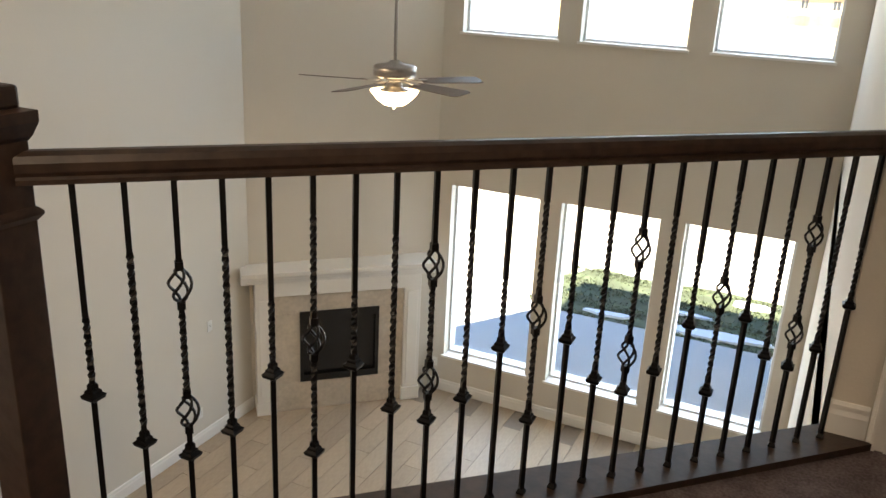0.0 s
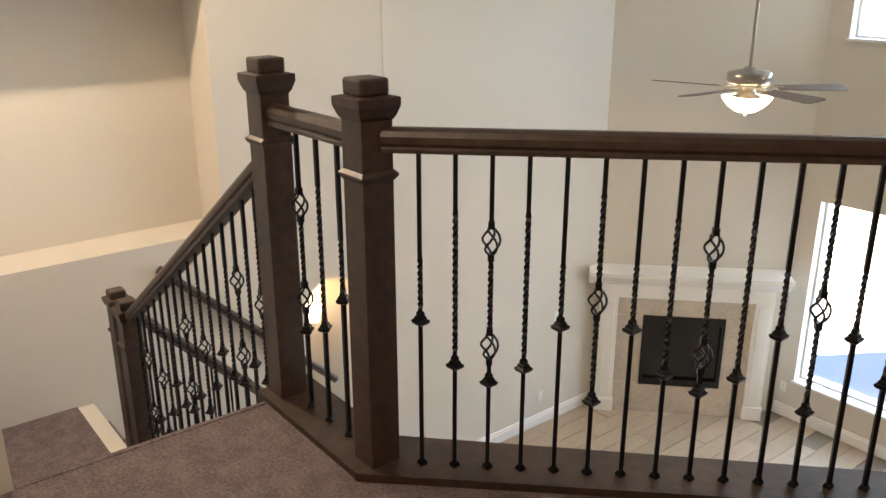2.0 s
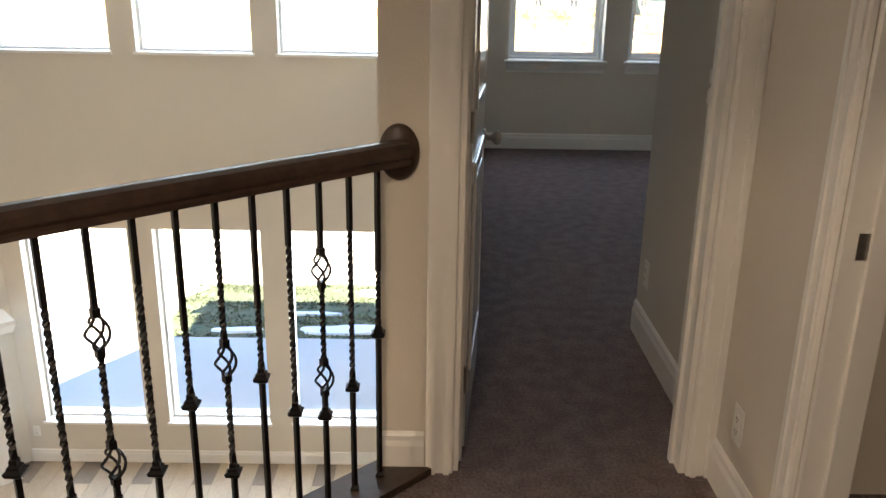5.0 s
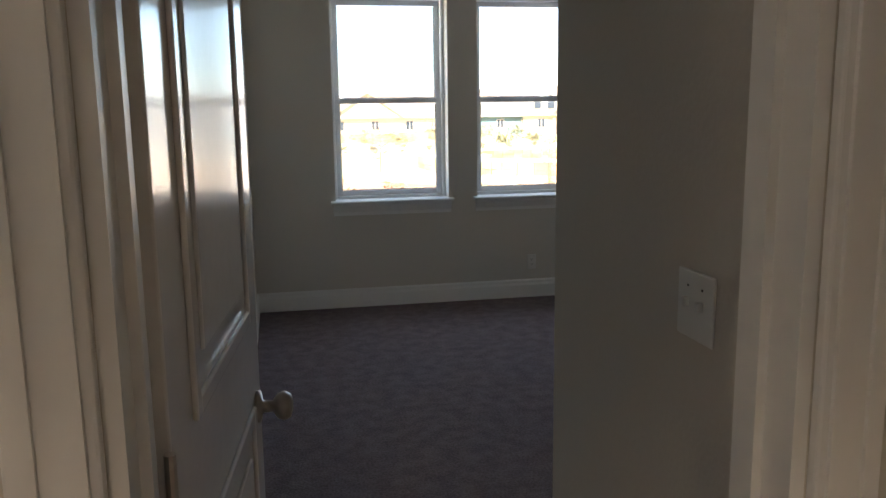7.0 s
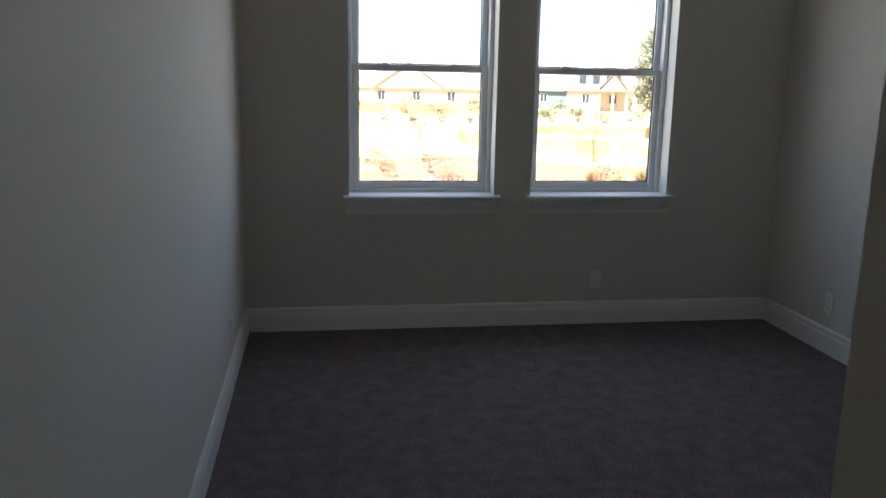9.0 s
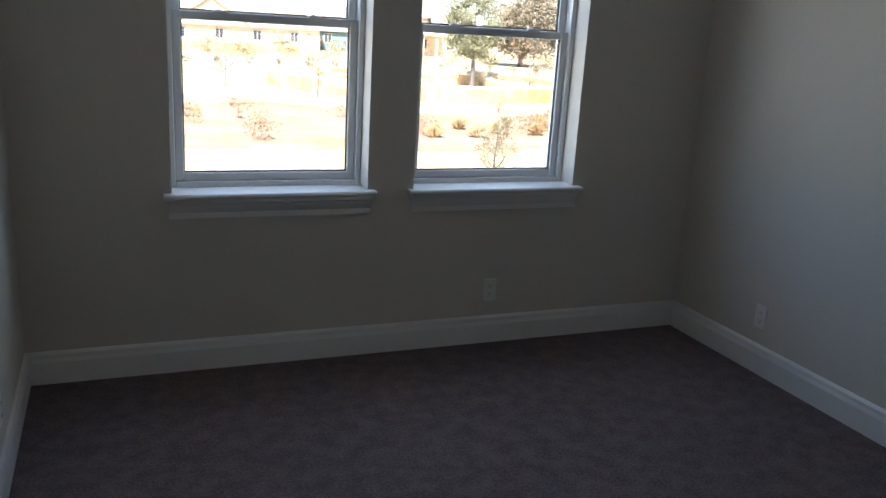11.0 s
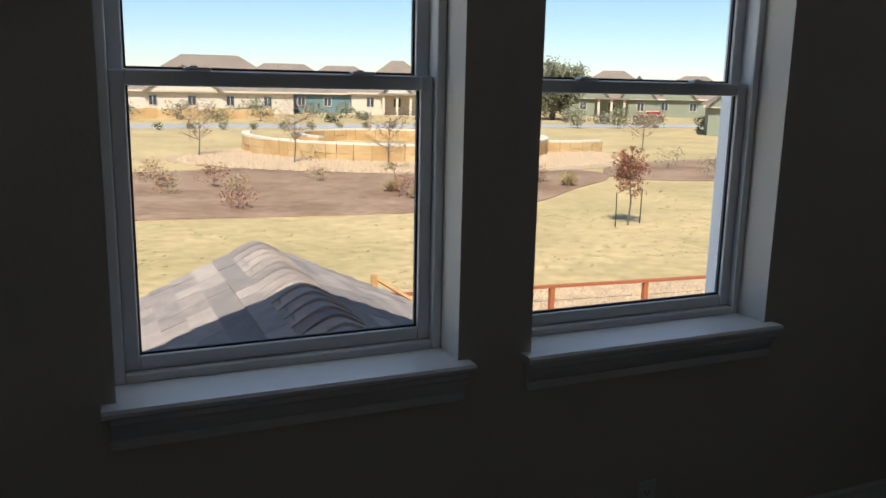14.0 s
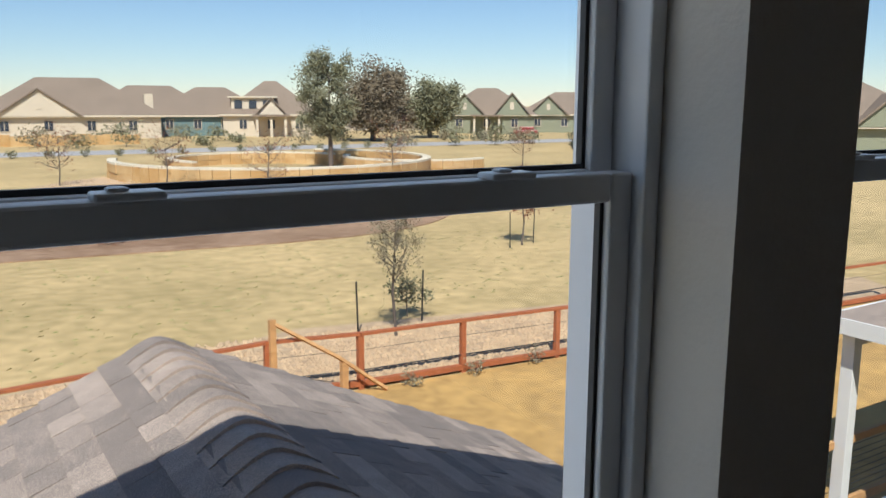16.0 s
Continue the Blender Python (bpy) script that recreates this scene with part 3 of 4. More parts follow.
P2, P1 = Vector((-1.403, 0.298, 0)), Vector((-1.957, 0.288, 0))
DIR = Vector((1.513, 1.553, 0)).normalized()
B0 = Vector((-1.288, 0.384, 0))
ENDP = Vector((0.292, YD - 0.02, 0))
PLATE_Z = 0.025
rail1 = thing("loft_railing", "dark wood handrail with black iron balusters along the loft edge", "railing")
for k in range(23):
    q = B0 + DIR * (0.0984 * k)
    baluster(rail1, q.x, q.y, PLATE_Z, SEQ[k % 6], 45.7)
rail_between(rail1, (P2.x + 0.03, P2.y + 0.03, 0.980), (ENDP.x, ENDP.y, 0.980))
ros = part("rosette", lathe([(0.078, 0), (0.078, 0.012), (0.068, 0.02), (0.01, 0.021)], 32), WOOD, rail1, "oval dark wood wall rosette", True)
ros.matrix_local = pose(0.279, YD - 0.001, 1.008, 90, 0, 0) @ Matrix.Diagonal((0.72, 1.0, 1, 1))
part("shoe_plate", prism([(-1.37, 0.195), (0.385, YD - 0.018), (XP0 - 0.002, YD - 0.018), (XP0 - 0.002, YD + 0.03), (-1.47, 0.41)], -0.03, PLATE_Z), WOOD, rail1, "dark wood floor nosing under the balusters")
part("skirt", prism([(-1.44, 0.415), (XP0 - 0.003, YD + 0.015), (XP0 - 0.003, YD + 0.035), (-1.45, 0.435)], -0.34, -0.03), TRIM, rail1)
rail2 = thing("short_railing", "short dark wood handrail with iron balusters between two newels", "railing")
for k, kn in enumerate(("double", "low", "high")):
    baluster(rail2, -1.80 + 0.12 * k, 0.295, PLATE_Z, kn, 0)
rail_between(rail2, (P1.x, P1.y, 0.980), (P2.x, P2.y, 0.980))
part("shoe_plate", boxes((-2.02, -1.375, 0.20, 0.40, -0.03, PLATE_Z - 0.002)), WOOD, rail2)
newel(P2.x, P2.y, 0.0, 1.175)
newel(P1.x, P1.y, -0.1, 1.285)
newel(-3.79, 0.285, -1.50, 1.28)

# ---- stairs ----
RISE, RUN = 0.1861, 0.252
SX = -1.95
prof = [(SX, -0.001)]
for k in range(8):
    x = SX - RUN * k
    prof += [(x, -RISE * (k + 1))] if k == 0 else [(x, -RISE * k), (x, -RISE * (k + 1))]
prof += [(XW - 0.04, -RISE * 8), (XW - 0.04, -RISE * 8 - 0.25), (SX, -1.2)]


def extrude_y(points, y0, y1):
    bm = bmesh.new()
    u, v = [bm.verts.new((x, y0, z)) for x, z in points], [bm.verts.new((x, y1, z)) for x, z in points]
    bm.faces.new(u), bm.faces.new(v[::-1])
    for i in range(len(points)):
        j = (i + 1) % len(points)
        bm.faces.new((u[i], u[j], v[j], v[i]))
    bmesh.ops.recalc_face_normals(bm, faces=bm.faces)
    return bm


structure("stairs_upper", extrude_y(prof, -0.61, 0.25), CARPET, "mauve carpeted upper stair flight and landing", "stairs")
for k in range(8):
    x, z = SX - RUN * k, -RISE * k
    nose = part("stair_nosing", sweep([(0.0, -0.035), (-0.012, -0.035), (-0.028, -0.024), (-0.03, -0.010), (-0.020, 0.002), (0, 0.003)], 0.85, m=pose(x, -0.605, z, 0, 0, 90) @ Matrix.Diagonal((1, -1, 1, 1))), CARPET)
    tagged(nose, "rounded carpeted stair nosing", "stair nosing", kind="structure")
structure("wall_stair_south", boxes((XW - 0.008, SX - 0.03, -0.72, -0.61, ZL, ZC)), PAINT, "painted wall closing the stair flight", "wall")
structure("stair_skirt", extrude_y([(SX + 0.03, -0.03), (SX + 0.03, -0.4), (-3.8, -1.75), (-3.85, -1.75), (-3.85, -1.44), (-3.72, -1.44)], 0.25, 0.37), TRIM, "white painted stair stringer", "trim")
structure("landing_front", boxes((XW, -3.86, 0.25, 0.36, ZL, -1.495), (-3.85, SX - 0.07, 0.26, 0.36, ZL, -1.75)), PAINT, "painted wall under the stair landing")
rail3 = thing("stair_railing", "sloping dark wood stair handrail with twisted iron balusters", "railing")
rail_between(rail3, (-2.01, 0.285, 0.80), (-3.77, 0.285, -0.36))
slope = 1.16 / 1.76
for k in range(16):
    x = -2.11 - 0.102 * k
    z = 0.80 - slope * (-2.01 - x)
    baluster(rail3, x, 0.285, z - 0.98, ("single", "low", "double", "low", "high", "low")[k % 6], 0)
part("shoe_plate", sweep([(-0.05, -0.02), (0.05, -0.02), (0.05, 0.02), (-0.05, 0.02)], 2.10, m=Matrix.Translation((-2.01, 0.305, -0.15)) @ Matrix.Rotation(math.pi, 4, "Z") @ Matrix.Rotation(math.atan(slope), 4, "Y")), WOOD, rail3)
structure("baseboard_landing", boxes((XW - 0.038, XW - 0.02, -0.6, 0.24, -RISE * 8, -RISE * 8 + 0.14)), TRIM, "white baseboard round the stair landing", "baseboard")
# lower flight, running north along the west wall
prof = []
for k in range(10):
    prof += [(0.25 + 0.2 * k, -RISE * (8 + k)), (0.25 + 0.2 * k, -RISE * (9 + k))]
prof += [(2.25, ZL), (0.25, ZL)]
bm = extrude_y([(p[0], p[1]) for p in prof], -4.28, XW - 0.04)
for v in bm.verts:
    v.co = Vector((v.co.y, v.co.x, v.co.z))
bmesh.ops.recalc_face_normals(bm, faces=bm.faces)
structure("stairs_lower", bm, CARPET, "mauve carpeted lower stair flight", "stairs")
newel(-4.24, 0.36, -1.50, 1.18)
newel(-4.24, 2.36, ZL, 1.15)
rail4 = thing("lower_stair_railing", "dark wood handrail sloping down the lower flight", "railing")
rail_between(rail4, (-4.24, 0.40, -0.50), (-4.24, 2.33, ZL + 0.88))
for k in range(15):
    y = 0.52 + 0.12 * k
    z = -0.50 - (y - 0.4) * (1.97 / 1.93)
    baluster(rail4, -4.24, y, z - 0.97, ("low", "high")[k % 2], 0)
wr = thing("wall_handrail", "dark wood handrail bracketed to the stair wall", "handrail")
rail_between(wr, (XW + 0.04, 0.9, -0.62), (XW + 0.04, 2.3, -1.95))
for s in (0.2, 0.8):
    tube_bm = tube(bmesh.new(), [(XW - 0.04, 0.9 + 1.4 * s, -0.68 - 1.33 * s), (XW + 0.03, 0.9 + 1.4 * s, -0.66 - 1.33 * s), (XW + 0.04, 0.9 + 1.4 * s, -0.61 - 1.33 * s)], [0.008] * 3)
    part("bracket", tube_bm, BRONZE, wr)

sc = thing("wall_sconce", "glowing frosted glass sconce in the wall arch", "wall lamp", (XW - 0.30, 2.33, -1.45))
part("backplate", boxes((-0.12, -0.10, -0.05, 0.05, -0.12, 0.06), bevel=0.004), BRONZE, sc)
part("arm", tube(bmesh.new(), [(-0.10, 0, -0.06), (-0.04, 0, -0.09), (0, 0, -0.05)], [0.008] * 3), BRONZE, sc)
part("shade", lathe([(0.045, -0.05), (0.075, 0.10), (0.072, 0.10), (0.04, -0.045)], 24), SHADE, sc, "glowing frosted glass shade", True)
lamp("sconce_bulb", "POINT", pose(XW - 0.30, 2.33, -1.28), 1.2, (1.0, 0.50, 0.16), 0.04)


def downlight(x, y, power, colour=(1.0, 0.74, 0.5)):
    d = thing("assumed_downlight", "assumed recessed ceiling downlight, out of view", "ceiling light", (x, y, ZC), group="ceiling downlights")
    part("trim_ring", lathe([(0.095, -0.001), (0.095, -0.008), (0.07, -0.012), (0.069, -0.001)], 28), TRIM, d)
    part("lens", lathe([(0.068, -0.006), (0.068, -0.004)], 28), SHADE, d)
    lamp("assumed_downlight_bulb", "SPOT", pose(x, y, ZC - 0.03), power, colour, 0.06).data.spot_size = radians(140)


# unseen lamps, assumed above stair and hall for the warm light on the walls
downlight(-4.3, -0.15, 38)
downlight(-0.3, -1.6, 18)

# ---- fireplace ----
fp = thing("fireplace", "white mantel fireplace with cream tile surround and black firebox", "fireplace", (-4.425, 6.30, ZL), 43.5)
for q in ((-0.80, 0.80, -0.03, 0.20, 0, 0.36), (-0.80, -0.43, -0.03, 0.20, 0.362, 1.18), (0.43, 0.80, -0.03, 0.20, 0.362, 1.18), (-0.80, 0.80, -0.03, 0.20, 1.182, 1.44)):
    part("surround_panel", boxes(q, bevel=0.002), SURROUND, fp, "cream tile surround")
fb = part("firebox", boxes((-0.43, 0.43, 0.03, 0.10, 0.36, 1.18), (-0.44, -0.40, -0.045, 0.03, 0.35, 1.19), (0.40, 0.44, -0.045, 0.03, 0.35, 1.19), (-0.40, 0.40, -0.045, 0.03, 1.10, 1.19), (-0.40, 0.40, -0.045, 0.03, 0.35, 0.43)), FIREBLACK, fp, "black metal firebox")
part("glass", boxes((-0.40, 0.40, 0.0, 0.008, 0.43, 1.10)), FIREBLACK, fb)
for s in (-1, 1):
    xs = sorted((s * 0.72, s * 0.91))
    leg = part("pilaster", boxes((xs[0], xs[1], -0.07, 0.2, 0, 1.44), (xs[0] - 0.012, xs[1] + 0.012, -0.085, 0.2, 0, 0.16), (xs[0] + 0.035, xs[1] - 0.035, -0.078, -0.06, 0.22, 1.36), bevel=0.004), TRIM, fp)
part("frieze", boxes((-0.91, 0.91, -0.075, 0.2, 1.40, 1.56), bevel=0.003), TRIM, fp)
part("mantel_shelf", sweep([(0.2, 1.56), (-0.09, 1.56), (-0.10, 1.585), (-0.13, 1.60), (-0.14, 1.625), (-0.17, 1.64), (-0.19, 1.67), (-0.20, 1.675), (-0.20, 1.715), (0.2, 1.715)], 2.1, m=Matrix.Translation((-1.05, 0, 0))), TRIM, fp)


# ---- ceiling fan ----
fan = thing("ceiling_fan", "five blade ceiling fan with lit bowl light on a long rod", "ceiling fan", (-2.31, 3.58, 0.615))
fan.scale = (0.88, 0.88, 0.63)
part("downrod", lathe([(0.012, 0.42), (0.012, (ZC - 0.615) / 0.63)], 12), BRONZE, fan)
part("canopy", lathe([(0.02, (ZC - 0.73) / 0.63), (0.06, (ZC - 0.68) / 0.63), (0.065, (ZC - 0.645) / 0.63)], 24), BRONZE, fan, smooth=True)
part("motor_housing", lathe([(0.03, 0.445), (0.05, 0.42), (0.135, 0.40), (0.145, 0.385), (0.145, 0.305), (0.13, 0.29), (0.06, 0.285)], 32), BRONZE, fan, "brushed metal motor housing", True)
part("light_fitter", lathe([(0.06, 0.285), (0.05, 0.26), (0.055, 0.20), (0.10, 0.17), (0.10, 0.16)], 24), BRONZE, fan, smooth=True)
part("bowl_shade", lathe([(0.165, 0.165), (0.160, 0.145), (0.12, 0.08), (0.07, 0.03), (0.02, 0.015)], 32), SHADE, fan, "glowing alabaster glass bowl", True)
part("finial", lathe([(0.006, -0.012), (0.012, 0.0), (0.008, 0.015)], 12), BRONZE, fan)
for k in range(5):
    bm = bmesh.new()
    pts = [(0.20, -0.055), (0.30, -0.062), (0.62, -0.075), (0.655, -0.06), (0.66, 0.0), (0.655, 0.06), (0.62, 0.075), (0.30, 0.062), (0.20, 0.055)]
    prism(pts, -0.004, 0.004, bm)
    bmesh.ops.rotate(bm, verts=bm.verts, cent=(0, 0, 0), matrix=Matrix.Rotation(radians(12), 3, "X"))
    bl = part("blade", bm, BLADE, fan)
    bl.matrix_local = pose(0, 0, 0.25, 0, 0, 72 * k + 196)
    part("blade_iron", boxes((0.09, 0.24, -0.02, 0.02, 0.004, 0.012), bevel=0.003), BRONZE, bl)
lamp("fan_bulb", "POINT", pose(-2.31, 3.58, 0.74), 5, (1.0, 0.72, 0.42), 0.05)
lamp("fan_bulb", "POINT", pose(-2.31, 3.58, 0.535), 2, (1.0, 0.72, 0.42), 0.08)

# ---- outdoors ----
ZG = -3.6
bm = bmesh.new()
box(bm, -1500, 1500, YO, 2500, ZG - 0.5, ZG)
structure("ground", bm, DRYGRASS, "dry winter lawn running to the horizon", "ground")
structure("patio", boxes((-9, 0.6, YO, 10.6, ZG, ZL - 0.13), bevel=0.01), CONCRETE, "grey concrete patio behind the house", "patio")
structure("pavement", boxes((-60, 160, 96, 104, ZG, ZG + 0.03)), ROAD, "pale concrete street beyond the park", "road")


def bed(cx, cy, rx, ry, seed, n=40, rough=0.12):
    r = random.Random(seed)
    ph = [r.uniform(0, 6.28) for _ in range(3)]
    out = []
    for k in range(n):
        a = 2 * math.pi * k / n
        f = 1 + rough * (math.sin(2 * a + ph[0]) + 0.6 * math.sin(3 * a + ph[1]) + 0.4 * math.sin(5 * a + ph[2]))
        out.append((cx + rx * f * math.cos(a), cy + ry * f * math.sin(a)))
    return out


structure("lawn_sod", prism([(-3.55, 10.62), (2.5, 10.62), (2.5, 12.9), (0.5, 12.85), (-1.2, 13.0), (-2.4, 12.85), (-3.2, 13.0), (-3.45, 12.6), (-3.75, 12.2), (-3.6, 11.6), (-3.85, 11.1)], ZG, ZG + 0.06), SOD, "patch of fresh green sod beside the patio", "lawn")
def snow_strip(label, x, y, rx, ry, seed):
    pts = bed(x, y, rx, ry, seed, 26, 0.22)
    bm = bmesh.new()
    hi = [bm.verts.new((x + (px - x) * 0.9, y + (py - y) * 0.9, ZG + 0.10)) for px, py in pts]
    lo = [bm.verts.new((px, py, ZG + 0.02)) for px, py in pts]
    bm.faces.new(hi)
    for q in range(26):
        bm.faces.new((lo[q], lo[(q + 1) % 26], hi[(q + 1) % 26], hi[q]))
    bmesh.ops.recalc_face_normals(bm, faces=bm.faces)
    tagged(part("snow_patch", bm, SNOW), label, "snow", "snow patches on the sod")


snow_strip("thin strip of melting snow on the sod edge", -2.5, 10.95, 0.32, 0.10, 1)
snow_strip("thin strip of melting snow on the sod edge", -0.9, 11.0, 0.75, 0.16, 2)
snow_strip("small patch of melting snow on the sod", -1.5, 11.6, 0.4, 0.07, 3)
snow_strip("small patch of melting snow on the sod", -0.55, 12.5, 0.28, 0.16, 4)
r = random.Random(31)
verts, faces = [], []
for k in range(9000):
    x, y = r.uniform(-3.6, 2.4), r.uniform(10.66, 12.85)
    if math.sin(9 * y + 1.3 * math.sin(2.1 * x)) + r.uniform(-1, 1) < -0.2:
        continue
    h, a, w = r.uniform(0.015, 0.05), r.uniform(0, 6.28), r.uniform(0.012, 0.03)
    i = len(verts)
    verts += [(x - w * math.cos(a), y - w * math.sin(a), ZG + 0.058), (x + w * math.cos(a), y + w * math.sin(a), ZG + 0.058), (x + r.uniform(-0.03, 0.03), y + r.uniform(-0.03, 0.03), ZG + 0.06 + h)]
    faces.append((i, i + 1, i + 2))
me = bpy.data.meshes.new("sod_blades")
me.from_pydata(verts, [], faces)
me.materials.append(SOD)
tagged(new("sod_blades", me), "uneven grass blades of the fresh sod", "grass", kind="stuff")
# sheet of bare soil whose brightness in sun is painted in
structure("bare_yard", prism([(-14, 10.5), (0.3, 10.5), (0.3, 16), (-2, 21), (-14, 21)], ZG, ZG + 0.02), SAND, "bare soil beyond the patio, colour lifted to look sunlit", "yard")
structure("yard", prism([(4, 8), (24, 8), (24, 19.3), (14, 19.0), (9.6, 19.4), (7.3, 19.6), (4, 19)], ZG, ZG + 0.02), STRAW, "straw covered back yard", "yard")
structure("mulch_bed", prism(bed(10, 45.5, 17, 10.5, 8), ZG, ZG + 0.04), MULCH, "brown mulch planting bed", "planting bed")
structure("mulch_bed_east", prism(bed(42, 47, 11, 7, 3), ZG, ZG + 0.05), MULCH, "brown mulch planting bed with shrubs", "planting bed")
structure("gravel_bed", prism(bed(22.5, 59.5, 16.5, 10.5, 5, rough=0.06), ZG, ZG + 0.07), ROCK, "cream gravel round the stone rings", "gravel bed")
structure("gravel_strip", prism([(-9, 19.1), (4.5, 20.0), (7.4, 19.75), (16, 19.0), (24, 18.6), (25, 20.6), (15, 22.6), (8, 24.0), (5, 23.2), (-9, 20.6)], ZG, ZG + 0.05), ROCK, "strip of cream river rock along the fence", "gravel bed")


def scatter_rocks(name, label, poly_test, n, x0, x1, y0, y1, s0, s1, z, seed):
    r = random.Random(seed)
    verts, faces = [], []
    while n:
        x, y = r.uniform(x0, x1), r.uniform(y0, y1)
        if not poly_test(x, y):
            continue
        n -= 1
        s, a = r.uniform(s0, s1), r.uniform(0, 3)
        i = len(verts)
        c, d = math.cos(a), math.sin(a)
        for u, v, w in ((1, 0, 0), (0, 0.75, 0), (-1, 0, 0), (0, -0.75, 0), (0.2, 0.1, 0.75)):
            verts.append((x + s * (u * c - v * d), y + s * (u * d + v * c), z + s * w))
        faces += [(i, i + 1, i + 4), (i + 1, i + 2, i + 4), (i + 2, i + 3, i + 4), (i + 3, i, i + 4)]
    me = bpy.data.meshes.new(name)
    me.from_pydata(verts, [], faces)
    me.materials.append(ROCK)
    tagged(new(name, me), label, "gravel", kind="stuff")


scatter_rocks("river_rock", "loose cream river rocks beside the fence", lambda x, y: 19.9 - (x - 4.5) * 0.065 < y < (23.8 - (x - 6) * 0.17 if x > 5 else 23 + (x - 5) * 0.18) and y > 19.1 + 0.06 * x, 7000, -4, 24, 18.6, 24, 0.04, 0.09, ZG + 0.05, 2)
scatter_rocks("gravel_stones", "loose cream stones round the rings", lambda x, y: ((x - 22.5) / 16) ** 2 + ((y - 59.5) / 10) ** 2 < 1 and ((x - 23.5) / 12) ** 2 + ((y - 66) / 11) ** 2 > 1, 6000, 6, 38, 50, 72, 0.12, 0.25, ZG + 0.07, 6)


def ring_wall(label, cx, cy, r, h, t, a0, a1, seed):
    """A low curved wall of separate limestone blocks."""
    w = thing("stone_ring_wall", label, "stone wall", (cx, cy, ZG), group="stone ring walls in the park")
    rr = random.Random(seed)
    a = a0
    while a < a1:
        step = rr.uniform(0.7, 1.3) / r
        for c in range(2):
            b0, b1 = a + 0.01 / r, min(a + step, a1) - 0.02 / r
            z0, z1 = h * c / 2 + 0.01, h * (c + 1) / 2
            o = rr.uniform(-0.04, 0.04)
            pts = [((r - t / 2 + o) * math.cos(b0), (r - t / 2 + o) * math.sin(b0)), ((r + t / 2 + o) * math.cos(b0), (r + t / 2 + o) * math.sin(b0)),
                   ((r + t / 2 + o) * math.cos(b1), (r + t / 2 + o) * math.sin(b1)), ((r - t / 2 + o) * math.cos(b1), (r - t / 2 + o) * math.sin(b1))]
            part("stone_block", prism(pts, z0 if c else 0.0, z1), LIME, w)
            if c:
                part("cap_stone", prism(pts, z1 + 0.002, z1 + 0.14), CAPSTONE, w, "pale cream cap stone")
        a += step


ring_wall("outer ring of low limestone blocks in the park", 23.5, 66, 11.5, 1.15, 0.6, -3.5, 0.9, 1)
ring_wall("inner ring of low limestone blocks in the park", 24, 70, 7.0, 0.9, 0.5, 0.2, 3.6, 2)
ring_wall("short curved limestone seat wall", 36, 66, 6.0, 0.9, 0.5, 2.4, 5.2, 3)


# ---- trees and shrubs ----
def tree(label, x, y, h, crown_r, leaf, n, size, seed, trunk_h=0.3, trunk_r=0.05, shape=1.3, category="tree", name="tree", bare=False, z=ZG):
    r = random.Random(seed)
    t = thing(name, label, category, (x, y, z))
    bm = bmesh.new()
    tube(bm, [(0, 0, 0), (r.uniform(-.03, .03) * h, 0, h * 0.3), (r.uniform(-.03, .03) * h, r.uniform(-.03, .03) * h, h * 0.85)], [trunk_r, trunk_r * 0.75, trunk_r * 0.15], 7)
    tips = []
    cz = h * (trunk_h + (1 - trunk_h) * 0.5)
    hz = h * (1 - trunk_h) * 0.5
    for k in range(18 if trunk_r > 0.03 else 10):
        a, s = r.uniform(0, 6.28), r.uniform(trunk_h * 0.9, 0.8)
        b = Vector((0, 0, h * s))
        reach = crown_r * r.uniform(0.5, 0.95) * (1 - 0.5 * max(0, s - 0.5))
        e = b + Vector((reach * math.cos(a), reach * math.sin(a), h * r.uniform(0.08, 0.22)))
        mid = (b + e) / 2 + Vector((0, 0, -0.02 * h))
        tube(bm, [b, mid, e], [trunk_r * 0.4, trunk_r * 0.25, trunk_r * 0.08], 5)
        tips += [e, mid]
        if bare:
            for _ in range(3):
                f = e + Vector((r.uniform(-1, 1), r.uniform(-1, 1), r.uniform(0, 1))) * 0.18 * h
                tube(bm, [mid, (mid + f) / 2, f], [trunk_r * 0.12, trunk_r * 0.1, trunk_r * 0.05], 4)
    part("trunk", bm, BARK, t)
    verts, faces = [], []
    clumps = []
    while len(clumps) < 34:
        p = Vector((r.uniform(-1, 1), r.uniform(-1, 1), r.uniform(-1, 1)))
        if p.length < 1:
            clumps.append((Vector((p.x * crown_r, p.y * crown_r, cz + p.z * hz)), r.uniform(0.15, 0.38) * crown_r))
    clumps += [(e, 0.22 * crown_r) for e in tips]
    for k in range(n):
        c, cr = clumps[k % len(clumps)]
        q = c + Vector((r.gauss(0, 1), r.gauss(0, 1), r.gauss(0, 1))) * cr * 0.55
        u = Vector((r.uniform(-1, 1), r.uniform(-1, 1), r.uniform(-1, 1))).normalized() * size * r.uniform(0.6, 1.2)
        v = u.cross(Vector((r.uniform(-1, 1), r.uniform(-1, 1), r.uniform(-1, 1)))).normalized() * size * 0.5
        i = len(verts)
        verts += [q - u, q + v, q + u, q - v]
        faces.append((i, i + 1, i + 2, i + 3))
    me = bpy.data.meshes.new("crown")
    me.from_pydata(verts, [], faces)
    me.materials.append(leaf)
    o = new("crown", me)
    o.parent = t
    return t


